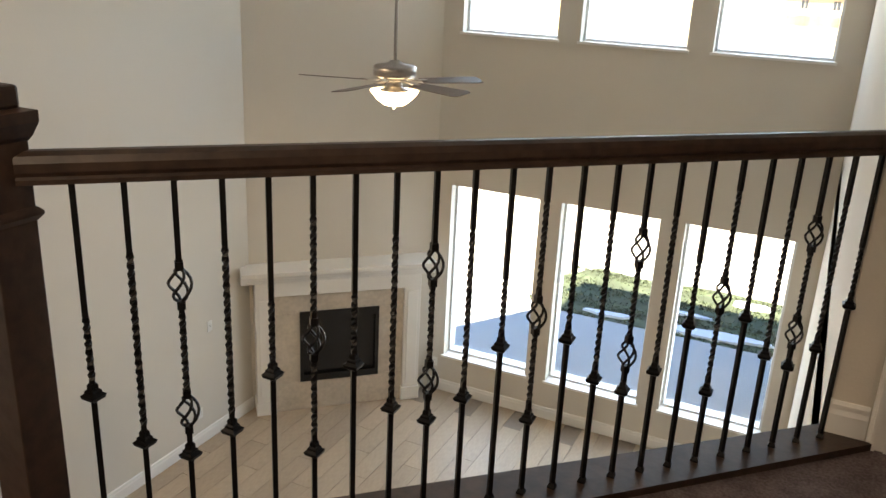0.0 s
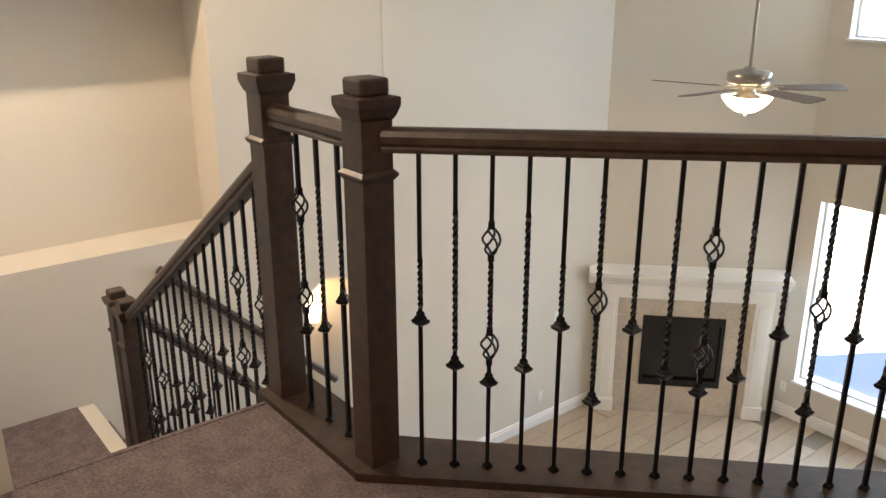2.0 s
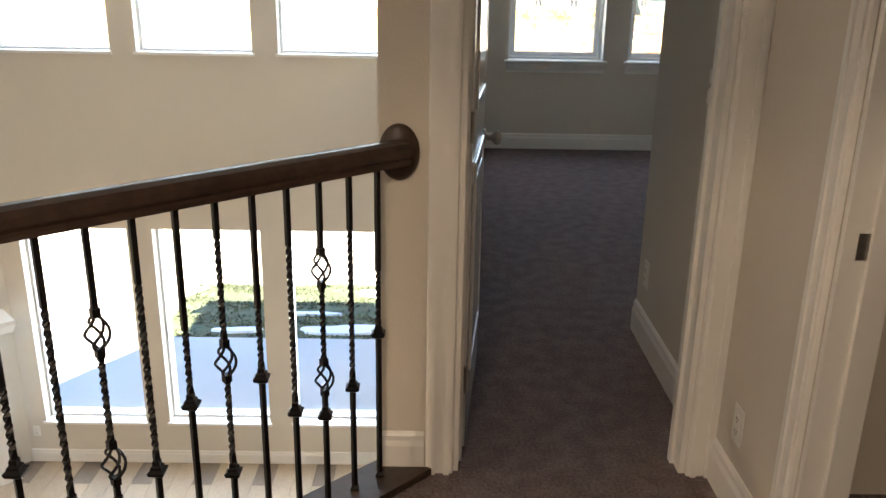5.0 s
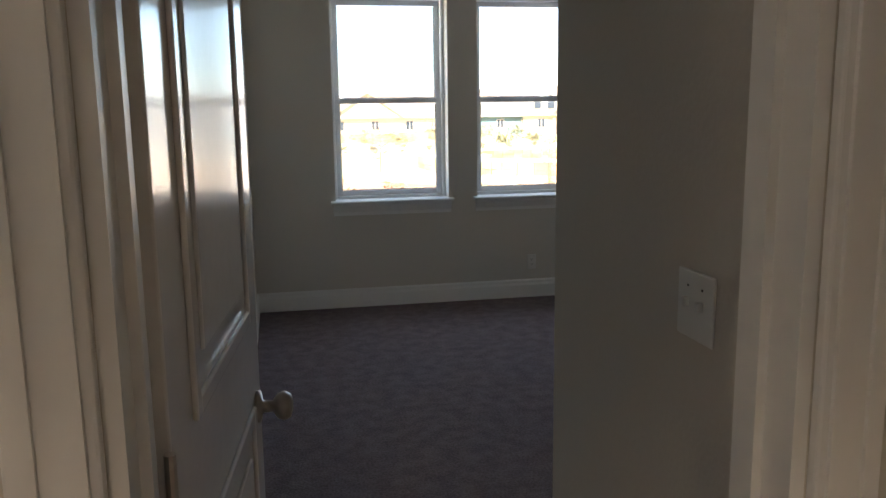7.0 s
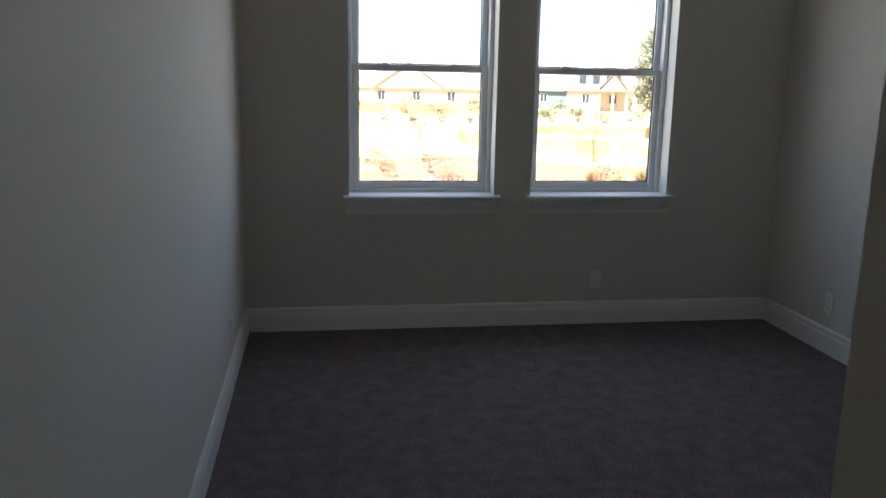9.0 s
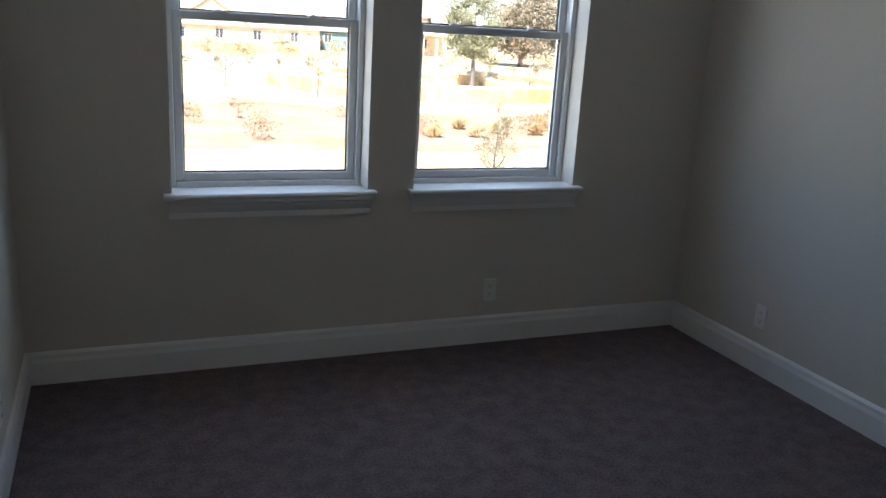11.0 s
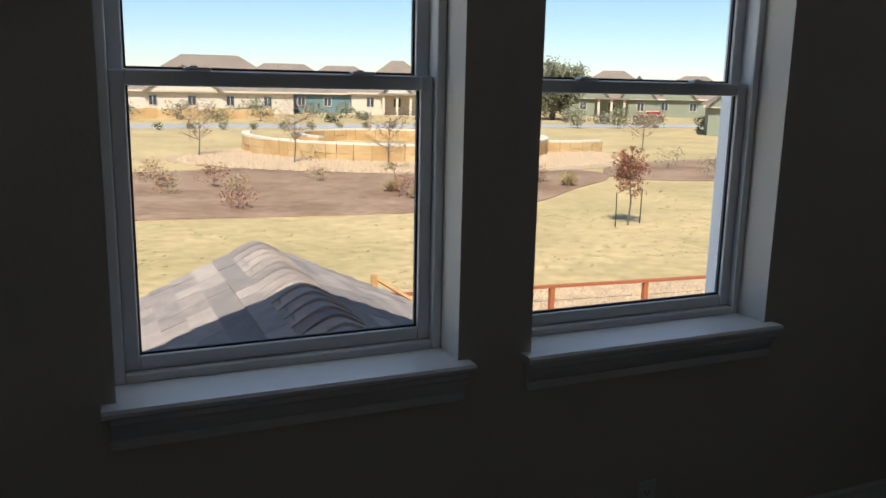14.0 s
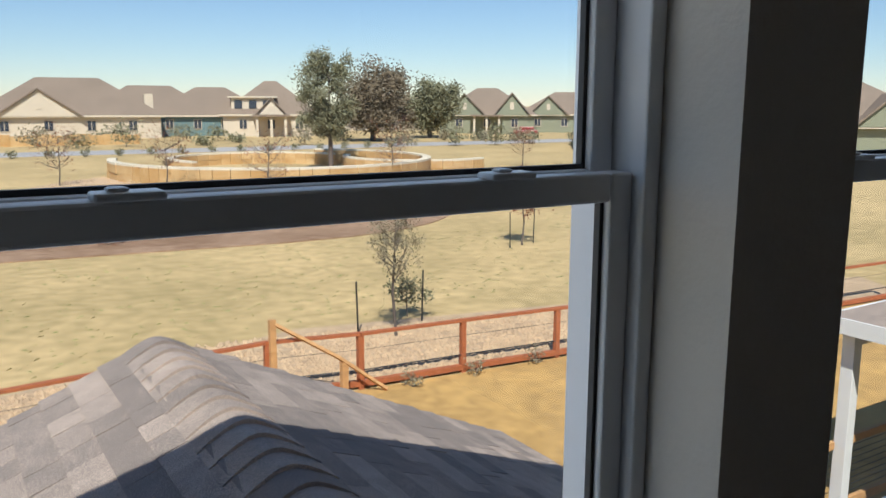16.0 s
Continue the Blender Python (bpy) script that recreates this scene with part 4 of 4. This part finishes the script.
tree("large olive green live oak in the park", 28.6, 67.0, 9.0, 2.4, LEAF, 16000, 0.11, 11, 0.26, 0.22)
tree("broad olive oak beyond the street", 55.2, 111, 10.2, 5.6, BROWNLEAF, 16000, 0.24, 12, 0.2, 0.4)
tree("rounded oak in front of the far houses", 68.6, 117.5, 8.4, 4.8, LEAF, 14000, 0.24, 13, 0.2, 0.4)
tree("staked young tree with pale dry leaves by the fence", 9.75, 22.3, 3.5, 0.62, DRYLEAF, 3600, 0.028, 14, 0.40, 0.04)
tree("small tree holding russet autumn leaves", 19.8, 30.7, 2.9, 0.75, REDLEAF, 1500, 0.06, 15, 0.4, 0.04)
tree("staked small tree holding russet leaves near the yard", 26.4, 24.6, 2.9, 0.75, REDLEAF, 1500, 0.06, 16, 0.4, 0.04)
for k, (x, y, h) in enumerate(((13, 56, 4.2), (17.5, 51, 3.8), (27.5, 55, 4.6), (8, 62, 4.0), (44, 62, 3.6))):
    tree("bare young tree with a few russet leaves", x, y, h, 1.5, REDLEAF, 350, 0.07, 20 + k, 0.25, 0.05, bare=True)
for k in range(26):
    r = random.Random(100 + k)
    x, y = (r.uniform(1, 24), r.uniform(37, 52)) if k < 15 else (r.uniform(34, 50), r.uniform(42, 52))
    h = r.uniform(0.6, 1.2) if k < 15 else r.uniform(1.0, 2.2)
    tree("low bare reddish shrub in the mulch bed" if k < 15 else "grey green shrub in the mulch bed", x, y, h, h * 0.75, (REDLEAF if k % 3 else TUFT) if k < 15 else (LEAF if k % 2 else DRYLEAF), 260, 0.06, 60 + k, 0.05, 0.02, category="shrub", name="shrub", bare=True)
tree("dark green shrub beside the young tree", 10.9, 23.8, 1.0, 0.6, LEAF, 700, 0.05, 90, 0.1, 0.02, category="shrub", name="shrub")
for k in range(9):
    r = random.Random(300 + k)
    tree("small yellow green plant along the fence", 8.4 + k * 1.4, 19.25 - k * 0.07, 0.38, 0.22, DRYLEAF, 160, 0.03, 300 + k, 0.05, 0.008, category="plant", name="border_plant")


def tuft(x, y, s, seed):
    r = random.Random(seed)
    bm = bmesh.new()
    for k in range(110):
        a, q = r.uniform(0, 6.28), r.uniform(0.2, 1)
        p = Vector((0.15 * s * q * math.cos(a), 0.15 * s * q * math.sin(a), 0))
        e = Vector((s * 0.8 * q * math.cos(a), s * 0.8 * q * math.sin(a), s * (1.05 - 0.6 * q)))
        w = Vector((-math.sin(a), math.cos(a), 0)) * 0.04
        mid = (p + e) / 2 + Vector((0, 0, 0.25 * s))
        vs = [bm.verts.new(v) for v in (p - w, p + w, mid + w, e, mid - w)]
        bm.faces.new(vs)
    t = part("bunch_grass", bm, TUFT)
    t.location = (x, y, ZG + 0.03)
    tagged(t, "rounded tuft of blond bunch grass", "grass tuft", "grass tufts in the mulch bed")


for k, (x, y) in enumerate(((14.7, 39.4), (16.9, 39.4), (14.4, 42.0), (17.2, 42.4), (18.6, 41.0), (20.2, 43.2), (20.6, 40.4), (22.0, 42.2), (22.8, 44.2), (24.2, 42.0), (25.2, 43.6))):
    tuft(x, y, 0.75, 400 + k)

# grass clumps that break up the lawn
r = random.Random(77)
verts, faces = [], []
for k in range(5000):
    y = 14 + 26 * r.random() ** 1.3
    x = r.uniform(-4, 1.1 * y)
    if (x > 4 and y < 24.5) or ((x - 17) / 16) ** 2 + ((y - 45.5) / 10.5) ** 2 < 1:
        continue
    s = r.uniform(0.03, 0.10)
    a = r.uniform(0, 6.28)
    i = len(verts)
    verts += [(x - s * math.cos(a), y - s * math.sin(a), ZG), (x + s * math.cos(a), y + s * math.sin(a), ZG), (x + 0.4 * s, y + 0.2 * s, ZG + s * 0.35)]
    faces.append((i, i + 1, i + 2))
me = bpy.data.meshes.new("grass_clumps")
me.from_pydata(verts, [], faces)
me.materials.append(LAWNGREEN)
tagged(new("grass_clumps", me), "scattered green grass clumps in the dry lawn", "grass", kind="stuff")

# ---- fence ----
fence = thing("fence", "rust stained timber fence with wire mesh", "fence")
FP = [(-9.0, 18.95), (-6.4, 19.15), (-3.8, 19.35), (-1.2, 19.5), (1.25, 19.65), (3.6, 19.85), (5.9, 20.05), (7.55, 19.70)]
FQ = [(7.56, 19.69), (9.70, 19.51), (11.89, 19.28), (14.1, 19.1), (16.34, 18.95), (18.64, 18.84), (20.8, 18.7), (23.0, 18.55)]
for run in (FP, FQ):
    for x, y in run:
        part("post", boxes((x - 0.05, x + 0.05, y - 0.05, y + 0.05, ZG, ZG + 1.03)), REDWOOD, fence)
    for (x0, y0), (x1, y1) in zip(run, run[1:]):
        d = Vector((x1 - x0, y1 - y0, 0))
        for z, hh in ((ZG + 1.03, 0.05), (ZG + 0.06, 0.10)):
            part("board", sweep([(-0.06, 0), (0.06, 0), (0.06, hh), (-0.06, hh)], d.length, m=Matrix.Translation((x0, y0, z)) @ Matrix.Rotation(math.atan2(d.y, d.x), 4, "Z")), REDWOOD, fence)
        part("wire", tube(bmesh.new(), [(x0, y0, ZG + 0.36), (x1, y1, ZG + 0.36)], [0.014] * 2, 4), WIRE, fence)
        part("wire", tube(bmesh.new(), [(x0, y0, ZG + 0.75), (x1, y1, ZG + 0.75)], [0.005] * 2, 4), WIRE, fence)
gate = thing("fence_gate", "fresh cedar gate post and brace in the fence", "gate")
part("post", boxes((5.92, 6.03, 19.90, 20.01, ZG, ZG + 1.48)), CEDAR, gate)
part("post", boxes((7.10, 7.22, 19.50, 19.62, ZG, ZG + 0.62)), CEDAR, gate)
part("brace", tube(bmesh.new(), [(5.98, 19.94, ZG + 1.42), (7.06, 19.56, ZG + 0.72), (7.9, 19.3, ZG + 0.05)], [0.04] * 3, 4), CEDAR, gate)
for x, y, ax in ((9.95, 22.9, 0.95), (19.8, 30.7, 0.7), (26.4, 24.6, 0.7)):
    for s in (-1, 1):
        st = part("tree_stake", tube(bmesh.new(), [(x + s * ax, y + 0.2 * s, ZG), (x + s * ax * 1.04, y + 0.2 * s, ZG + 1.3)], [0.022, 0.02], 6), WIRE)
        tagged(st, "dark metal stake beside a young tree", "stake", "tree stakes")
cf = thing("side_fence", "new cedar rail fence beside the house", "fence")
part("post", boxes((9.2, 9.34, 12.1, 12.24, ZG, -2.35)), CEDAR, cf)
part("board", boxes((9.34, 14, 12.14, 12.2, -2.62, -2.52)), CEDAR, cf)
part("board", boxes((9.34, 14, 12.14, 12.2, -3.5, -3.38)), CEDAR, cf)
for k in range(8):
    part("wire", tube(bmesh.new(), [(9.34, 12.17, -3.3 + 0.09 * k), (14, 12.17, -3.3 + 0.09 * k)], [0.006] * 2, 4), WIRE, cf)


# ---- far houses ----
def house(label, ang, dist, w, d, wall_h, roof_h, wall, gables=(), windows=5, porch=False, storey2=None, turn=0, chimney=False):
    """A far house facing the park; ang: degrees clockwise from +y as seen from the bedroom window."""
    x, y = 1.1 + dist * math.sin(radians(ang)), 6.4 + dist * math.cos(radians(ang))
    t = thing("house", label, "house", (x, y, ZG), -ang + turn, group="far houses beyond the park")
    part("wall", boxes((-w / 2, w / 2, 0, d, 0, wall_h)), wall, t)
    e = 0.6
    bm = bmesh.new()
    k = min(d / 2 + e, w / 2 - 1)
    base = [bm.verts.new(v) for v in ((-w / 2 - e, -e, wall_h), (w / 2 + e, -e, wall_h), (w / 2 + e, d + e, wall_h), (-w / 2 - e, d + e, wall_h))]
    top = [bm.verts.new(v) for v in ((-w / 2 + k, d / 2, wall_h + roof_h), (w / 2 - k, d / 2, wall_h + roof_h))]
    for f in ((base[0], base[1], top[1], top[0]), (base[1], base[2], top[1]), (base[2], base[3], top[0], top[1]), (base[3], base[0], top[0]), base[::-1]):
        bm.faces.new(f)
    roof = part("roof", bm, FARROOF, t)
    part("fascia", boxes((-w / 2 - e, w / 2 + e, -e - 0.05, -e, wall_h - 0.25, wall_h + 0.02)), CREAM, t)
    for gx, gw, gh, gm in gables:
        bm = bmesh.new()
        fr = [bm.verts.new(v) for v in ((gx - gw / 2, -e - 0.1, wall_h - 0.1), (gx + gw / 2, -e - 0.1, wall_h - 0.1), (gx, -e - 0.1, wall_h + gh))]
        bk = [bm.verts.new(v) for v in ((gx - gw / 2, d / 2, wall_h - 0.1), (gx + gw / 2, d / 2, wall_h - 0.1), (gx, d / 2, wall_h + gh))]
        bm.faces.new(fr)
        bm.faces.new((fr[0], fr[2], bk[2], bk[0])), bm.faces.new((fr[1], bk[1], bk[2], fr[2]))
        part("gable_wall", bm, gm, t)
        bm = bmesh.new()
        for s in (-1, 1):
            vs = [(gx + s * (gw / 2 + 0.4), wall_h - 0.35), (gx, wall_h + gh + 0.08), (gx, wall_h + gh + 0.33), (gx + s * (gw / 2 + 0.4), wall_h - 0.1)]
            u, v = [bm.verts.new((q[0], -e - 0.45, q[1])) for q in vs], [bm.verts.new((q[0], d / 2, q[1])) for q in vs]
            bm.faces.new(u), bm.faces.new(v[::-1])
            for i in range(4):
                bm.faces.new((u[i], u[(i + 1) % 4], v[(i + 1) % 4], v[i]))
        bmesh.ops.recalc_face_normals(bm, faces=bm.faces)
        part("gable_roof", bm, FARROOF, roof)
        part("gable_trim", boxes((gx - 0.35, gx + 0.35, -e - 0.16, -e - 0.1, wall_h + gh * 0.25, wall_h + gh * 0.6)), CREAM, t)
    for i in range(windows):
        wx = -w / 2 + w * (i + 0.7) / (windows + 0.4)
        f = part("window", boxes((wx - 0.65, wx + 0.65, -0.08, 0.0, wall_h * 0.32, wall_h * 0.8)), CREAM, t)
        part("pane", boxes((wx - 0.55, wx - 0.05, -0.12, -0.08, wall_h * 0.36, wall_h * 0.76), (wx + 0.05, wx + 0.55, -0.12, -0.08, wall_h * 0.36, wall_h * 0.76)), FARGLASS, f)
    if porch:
        for s in (-1, 0, 1):
            part("porch_post", boxes((s * 2.2 - 0.2, s * 2.2 + 0.2, -2.4, -2.0, 0, wall_h - 0.3)), CREAM, t)
        part("porch_roof", prism([(-2.9, -2.8), (2.9, -2.8), (2.9, -e), (-2.9, -e)], wall_h - 0.3, wall_h), FARROOF, t)
    if storey2:
        x0, x1, h2 = storey2
        part("upper_wall", boxes((x0, x1, 0.5, d * 0.6, wall_h, wall_h + h2)), wall, t)
        part("upper_roof", boxes((x0 - 0.5, x1 + 0.5, 0, d * 0.6 + 0.5, wall_h + h2, wall_h + h2 + 0.25)), CREAM, t)
        for i in range(3):
            wx = x0 + (x1 - x0) * (i + 0.5) / 3
            part("window", boxes((wx - 0.6, wx + 0.6, 0.38, 0.5, wall_h + h2 * 0.35, wall_h + h2 * 0.85)), FARGLASS, t)
    if chimney:
        part("chimney", boxes((w / 2 - 2, w / 2 - 0.8, 2, 3, wall_h - 1, wall_h + 3.2)), CREAM, roof)
    return t


house("cream stucco house with a broad hip roof and gable", 8.0, 132, 25, 15, 3.4, 5.6, CREAM, [(-4, 11, 3.6, CREAM)], 4, chimney=True)
house("blue grey house with a white gabled porch", 16.6, 140, 19, 13, 3.3, 4.6, TEAL, [(3.5, 3.6, 1.8, TEAL)], 4)
house("cream two storey house with a columned porch", 20.5, 136, 15, 12, 3.5, 5.4, CREAM, [(0, 4.5, 2.4, CREAM)], 3, porch=True, storey2=(-6.2, 0.5, 2.6))
house("tan house with a brown roof behind others", -0.5, 150, 22, 14, 3.4, 4.6, CREAM, [], 4)
house("tan house with a brown roof far behind", 12.8, 185, 26, 16, 3.4, 5.6, CREAM, [], 3)
house("sage green house with craftsman gables", 35.2, 150, 17, 12, 3.4, 4.8, GREEN, [(-4, 7, 3.4, GREEN), (4.5, 6, 3.6, GREEN)], 3, porch=True)
house("sage green house with a low gable roof", 40.5, 158, 17, 12, 3.4, 4.2, GREEN, [(-3, 7, 3.2, GREEN)], 3)
brick_house = house("grey roofed house with red brick and green siding", 47.5, 98, 20, 13, 3.4, 4.2, GREEN, [(-7.5, 5, 2.2, GREEN)], 4, turn=8)
part("brick_wall", boxes((2.0, 10.03, -0.05, -0.004, 0, 3.38)), MAROON, brick_house, "dark red brick wall")
house("green sided house with a long grey roof", 56.5, 84, 22, 13, 3.4, 4.5, GREEN, [(6, 6, 2.6, GREEN)], 4, turn=10)
house("brown roofed house between trees", 28.5, 165, 18, 12, 3.3, 4.0, CREAM, [], 3)

car = thing("parked_car", "red parked car on the far street", "car", (88, 118, ZG), -36)
part("body", boxes((-2.1, 2.1, -0.85, 0.85, 0.35, 0.95), (-1.1, 1.3, -0.75, 0.75, 0.95, 1.5), bevel=0.12), CARRED, car)
for sx in (-1.3, 1.3):
    for sy in (-0.85, 0.75):
        wv = part("wheel", lathe([(0.33, 0), (0.33, 0.12)], 16), DARKSLOT, car)
        wv.matrix_local = pose(sx, sy + 0.1, 0.33, 90, 0, 0)

gw = thing("garden_wall", "low limestone garden wall before the far house", "stone wall", (8, 118, ZG))
for k in range(22):
    part("stone_block", boxes((-16 + k * 1.5, -14.52 + k * 1.5, 0, 0.6, 0, 1.2 + 0.1 * (k % 3))), LIME, gw)
r = random.Random(5)
for k in range(26):
    a = r.uniform(2, 46)
    dd = r.uniform(104, 122)
    tree("olive shrub along the far street", 1 + dd * math.sin(radians(a)), 6 + dd * math.cos(radians(a)), r.uniform(1.2, 3.2), r.uniform(1.2, 2.4), LEAF if k % 3 else DRYLEAF, 260, 0.2, 500 + k, 0.08, 0.05, category="shrub", name="shrub")
for k in range(14):
    tree("small clipped shrub beside the street", 8 + 3.2 * k, 93 + 0.2 * k, 0.8, 0.55, LEAF, 120, 0.12, 700 + k, 0.05, 0.03, category="shrub", name="shrub")

# ---- house outside: unseen eave and roof, and the wing roof below the window ----
# eave, roof and east walls stay unseen; sized and placed for the house's shadow
structure("eave", boxes((0.2, 12.0, YO, YO + 0.33, ZC - 0.05, ZC + 0.1), (XW - 0.8, 0.2, YO, YO + 0.08, ZC - 0.25, ZC + 0.1)), TRIM, "unseen white soffit and fascia, placed to cast the eave shadow", "eave")
bm = bmesh.new()
vs = [bm.verts.new(v) for v in ((XW - 0.8, YO + 0.3, ZC + 0.1), (12.0, YO + 0.3, ZC + 0.1), (12.0, -3.8, ZC + 0.1), (XW - 0.8, -3.8, ZC + 0.1), (-2.5, 2, ZC + 3.0), (8.0, 2, ZC + 3.0))]
for f in ((0, 1, 5, 4), (1, 2, 5), (2, 3, 4, 5), (3, 0, 4), (3, 2, 1, 0)):
    bm.faces.new([vs[i] for i in f])
structure("wall_outer_east", boxes((XB + 0.2, 11.5, YO - 0.2, YO - 0.01, ZG, ZC - 0.05), (11.3, 11.5, -3.0, YO - 0.2, ZG, ZC - 0.05)), CREAM, "unseen plain outer walls, placed to extend the house shadow")
structure("roof_main", bm, FARROOF, "unseen brown shingle roof, placed to cast the house shadow", "roof")

# a gabled wing whose ridge runs out from the wall under the bedroom window
RX, RZ, RY0, RY1, PITCH = 1.97, 0.47, YO + 0.004, 10.66, 0.455
XL, XR = 0.25, 4.15
wing = thing("wing_roof", "grey brown asphalt shingle gable roof below the window", "roof")
bm = bmesh.new()
sec = [(XL, RZ - PITCH * (RX - XL)), (RX, RZ), (XR, RZ - PITCH * (XR - RX)), (XR, RZ - PITCH * (XR - RX) - 0.14), (RX, RZ - 0.16), (XL, RZ - PITCH * (RX - XL) - 0.14)]
ends = [[bm.verts.new((x, y, z - 0.012)) for x, z in sec] for y in (RY0, RY1)]
bm.faces.new(ends[0]), bm.faces.new(ends[1][::-1])
for q in range(6):
    bm.faces.new((ends[0][q], ends[0][(q + 1) % 6], ends[1][(q + 1) % 6], ends[1][q]))
bmesh.ops.recalc_face_normals(bm, faces=bm.faces)
part("deck", bm, SHINGLE, wing)
part("fascia", boxes((XR - 0.02, XR + 0.012, RY0, RY1, RZ - PITCH * (XR - RX) - 0.22, RZ - PITCH * (XR - RX) - 0.03)), TRIM, wing)
structure("wing_wall", boxes((XL + 0.2, XR - 0.45, RY0, RY1 - 0.35, ZG, RZ - PITCH * (RX - XL) - 0.2)), CREAM, "cream walls of the low wing", "wall")
porch = thing("porch", "covered porch with a shingle hip roof on white posts", "porch")
bm = bmesh.new()
pe = [bm.verts.new(v) for v in ((10.2, YO + 0.01, -0.9), (15.0, YO + 0.01, -0.9), (15.0, 12.3, -0.9), (10.2, 12.3, -0.9), (12.4, YO + 0.01, 0.15), (12.6, YO + 0.01, 0.15), (12.6, 10.0, 0.15), (12.4, 10.0, 0.15))]
for q in ((0, 3, 7, 4), (3, 2, 6, 7), (2, 1, 5, 6), (4, 7, 6, 5), (0, 4, 5, 1), (0, 1, 2, 3)):
    bm.faces.new([pe[i] for i in q])
bmesh.ops.recalc_face_normals(bm, faces=bm.faces)
part("roof", bm, SHINGLE, porch)
part("fascia", boxes((10.16, 10.199, YO + 0.01, 12.34, -1.08, -0.89), (10.199, 15.0, 12.301, 12.34, -1.08, -0.89)), TRIM, porch)
part("beam", boxes((10.35, 14.8, 12.0, 12.16, -1.25, -0.91)), TRIM, porch)
for x in (10.36, 14.6):
    part("post", boxes((x, x + 0.16, 12.0, 12.16, ZG, -1.25), (x - 0.03, x + 0.19, 11.97, 12.19, ZG, ZG + 0.25), bevel=0.006), TRIM, porch)
EXPO = 0.145
r = random.Random(9)


def shingle_mesh(side, u0, u1, v0, v1, lift):
    """A thin tab on one slope: u along the ridge, v down the slope in plan; its lower edge stands proud."""
    n = Vector((side * PITCH, 0, 1)).normalized()
    quad = [Vector((RX + side * v, u, RZ - PITCH * v)) for u, v in ((u0, v1), (u1, v1), (u1, v0), (u0, v0))]
    bm = bmesh.new()
    lo = [bm.verts.new(q - n * 0.008) for q in quad]
    hi = [bm.verts.new(q + n * (lift if i < 2 else 0.001)) for i, q in enumerate(quad)]
    bm.faces.new(hi)
    for i in range(4):
        bm.faces.new((lo[i], lo[(i + 1) % 4], hi[(i + 1) % 4], hi[i]))
    bmesh.ops.recalc_face_normals(bm, faces=bm.faces)
    return mesh_of(bm, "shingle", SHINGLE)


hs = EXPO / math.hypot(1, PITCH)
for side, reach in ((-1, RX - XL), (1, XR - RX)):
    for c in range(int(reach / hs)):
        u = RY0 - r.uniform(0, 0.25)
        while u < RY1:
            w = r.choice((0.17, 0.24, 0.33, 0.42)) * r.uniform(0.9, 1.1)
            u0, u1 = max(u, RY0), min(u + w - 0.005, RY1 + r.uniform(0, 0.012))
            if u1 - u0 > 0.03:
                o = new("shingle", shingle_mesh(side, u0, u1, c * hs, (c + 1.05) * hs, r.uniform(0.008, 0.015)))
                o.parent = wing
            u += w

# overlapping bent caps along the ridge
CAPS = 22
for k in range(CAPS):
    y1 = RY1 + 0.01 - (RY1 - RY0) * k / CAPS
    y0 = y1 - (RY1 - RY0) * 1.12 / CAPS
    bm = bmesh.new()
    rows = []
    for y, h in ((max(y0, RY0), 0.034), (y1, 0.016)):
        row = []
        for a in (-1, -0.7, -0.4, -0.18, 0, 0.18, 0.4, 0.7, 1):
            d = 0.17 * a
            row.append(bm.verts.new((RX + d, y, RZ + h * (1 - 0.6 * a * a) - PITCH * (math.sqrt(d * d + 0.0022) - 0.02 * (1 - a * a)))))
        rows.append(row)
    low = [bm.verts.new(v.co - Vector((0, 0, 0.02))) for v in rows[0]]
    for i in range(8):
        bm.faces.new((rows[0][i], rows[0][i + 1], rows[1][i + 1], rows[1][i]))
        bm.faces.new((rows[0][i], rows[0][i + 1], low[i + 1], low[i]))
    bmesh.ops.recalc_face_normals(bm, faces=bm.faces)
    part("ridge_cap", bm, SHINGLE, wing)

bm = bmesh.new()
hi, lo = [], []
for k in range(40):
    a = 2 * math.pi * k / 40
    f = 1 + 0.10 * math.sin(3 * a) + 0.06 * math.sin(5 * a + 1) + 0.04 * math.sin(11 * a)
    x, y = 1.02 + 0.40 * f * math.cos(a), 8.72 + 0.50 * f * math.sin(a)
    z = RZ - PITCH * (RX - x)
    hi.append(bm.verts.new((1.02 + (x - 1.02) * 0.95, 8.72 + (y - 8.72) * 0.95, z + 0.045)))
    lo.append(bm.verts.new((x, y, z + 0.004)))
bm.faces.new(hi)
for k in range(40):
    bm.faces.new((lo[k], lo[(k + 1) % 40], hi[(k + 1) % 40], hi[k]))
bmesh.ops.recalc_face_normals(bm, faces=bm.faces)
tagged(part("snow_patch", bm, SNOW), "patch of leftover white snow on the shaded roof", "snow")

# ---- living room planks ----
PL, PW = 1.2, 0.2
plank = mesh_of(boxes((0, PW - 0.004, 0, PL - 0.004, -0.010, 0.0)), "plank", PLANK)
base_floor = bpy.data.objects["floor_base"]
rest = bmesh.new()
x = XW
col = 0
while x < XP0:
    y = 2.4 - (col % 3) * 0.4
    while y < YN:
        if y + PL <= YN + 0.5 and y > 2.3:
            o = new("plank", plank)
            o.parent, o.location = base_floor, (x, min(y, YN - PL), ZL - 0.0005 * (min(y, YN - PL) != y))
        y += PL
    y = 2.4 - (col % 3) * 0.4 - PL * 5
    box(rest, x, x + PW - 0.004, -3.0, 2.4 - (col % 3) * 0.4 + (PL if (col % 3) else 0) - 0.004, ZL - 0.010, ZL)
    x += PW
    col += 1
tagged(part("planks", rest, PLANK, base_floor), "pale oak look floor planks", kind="stuff")
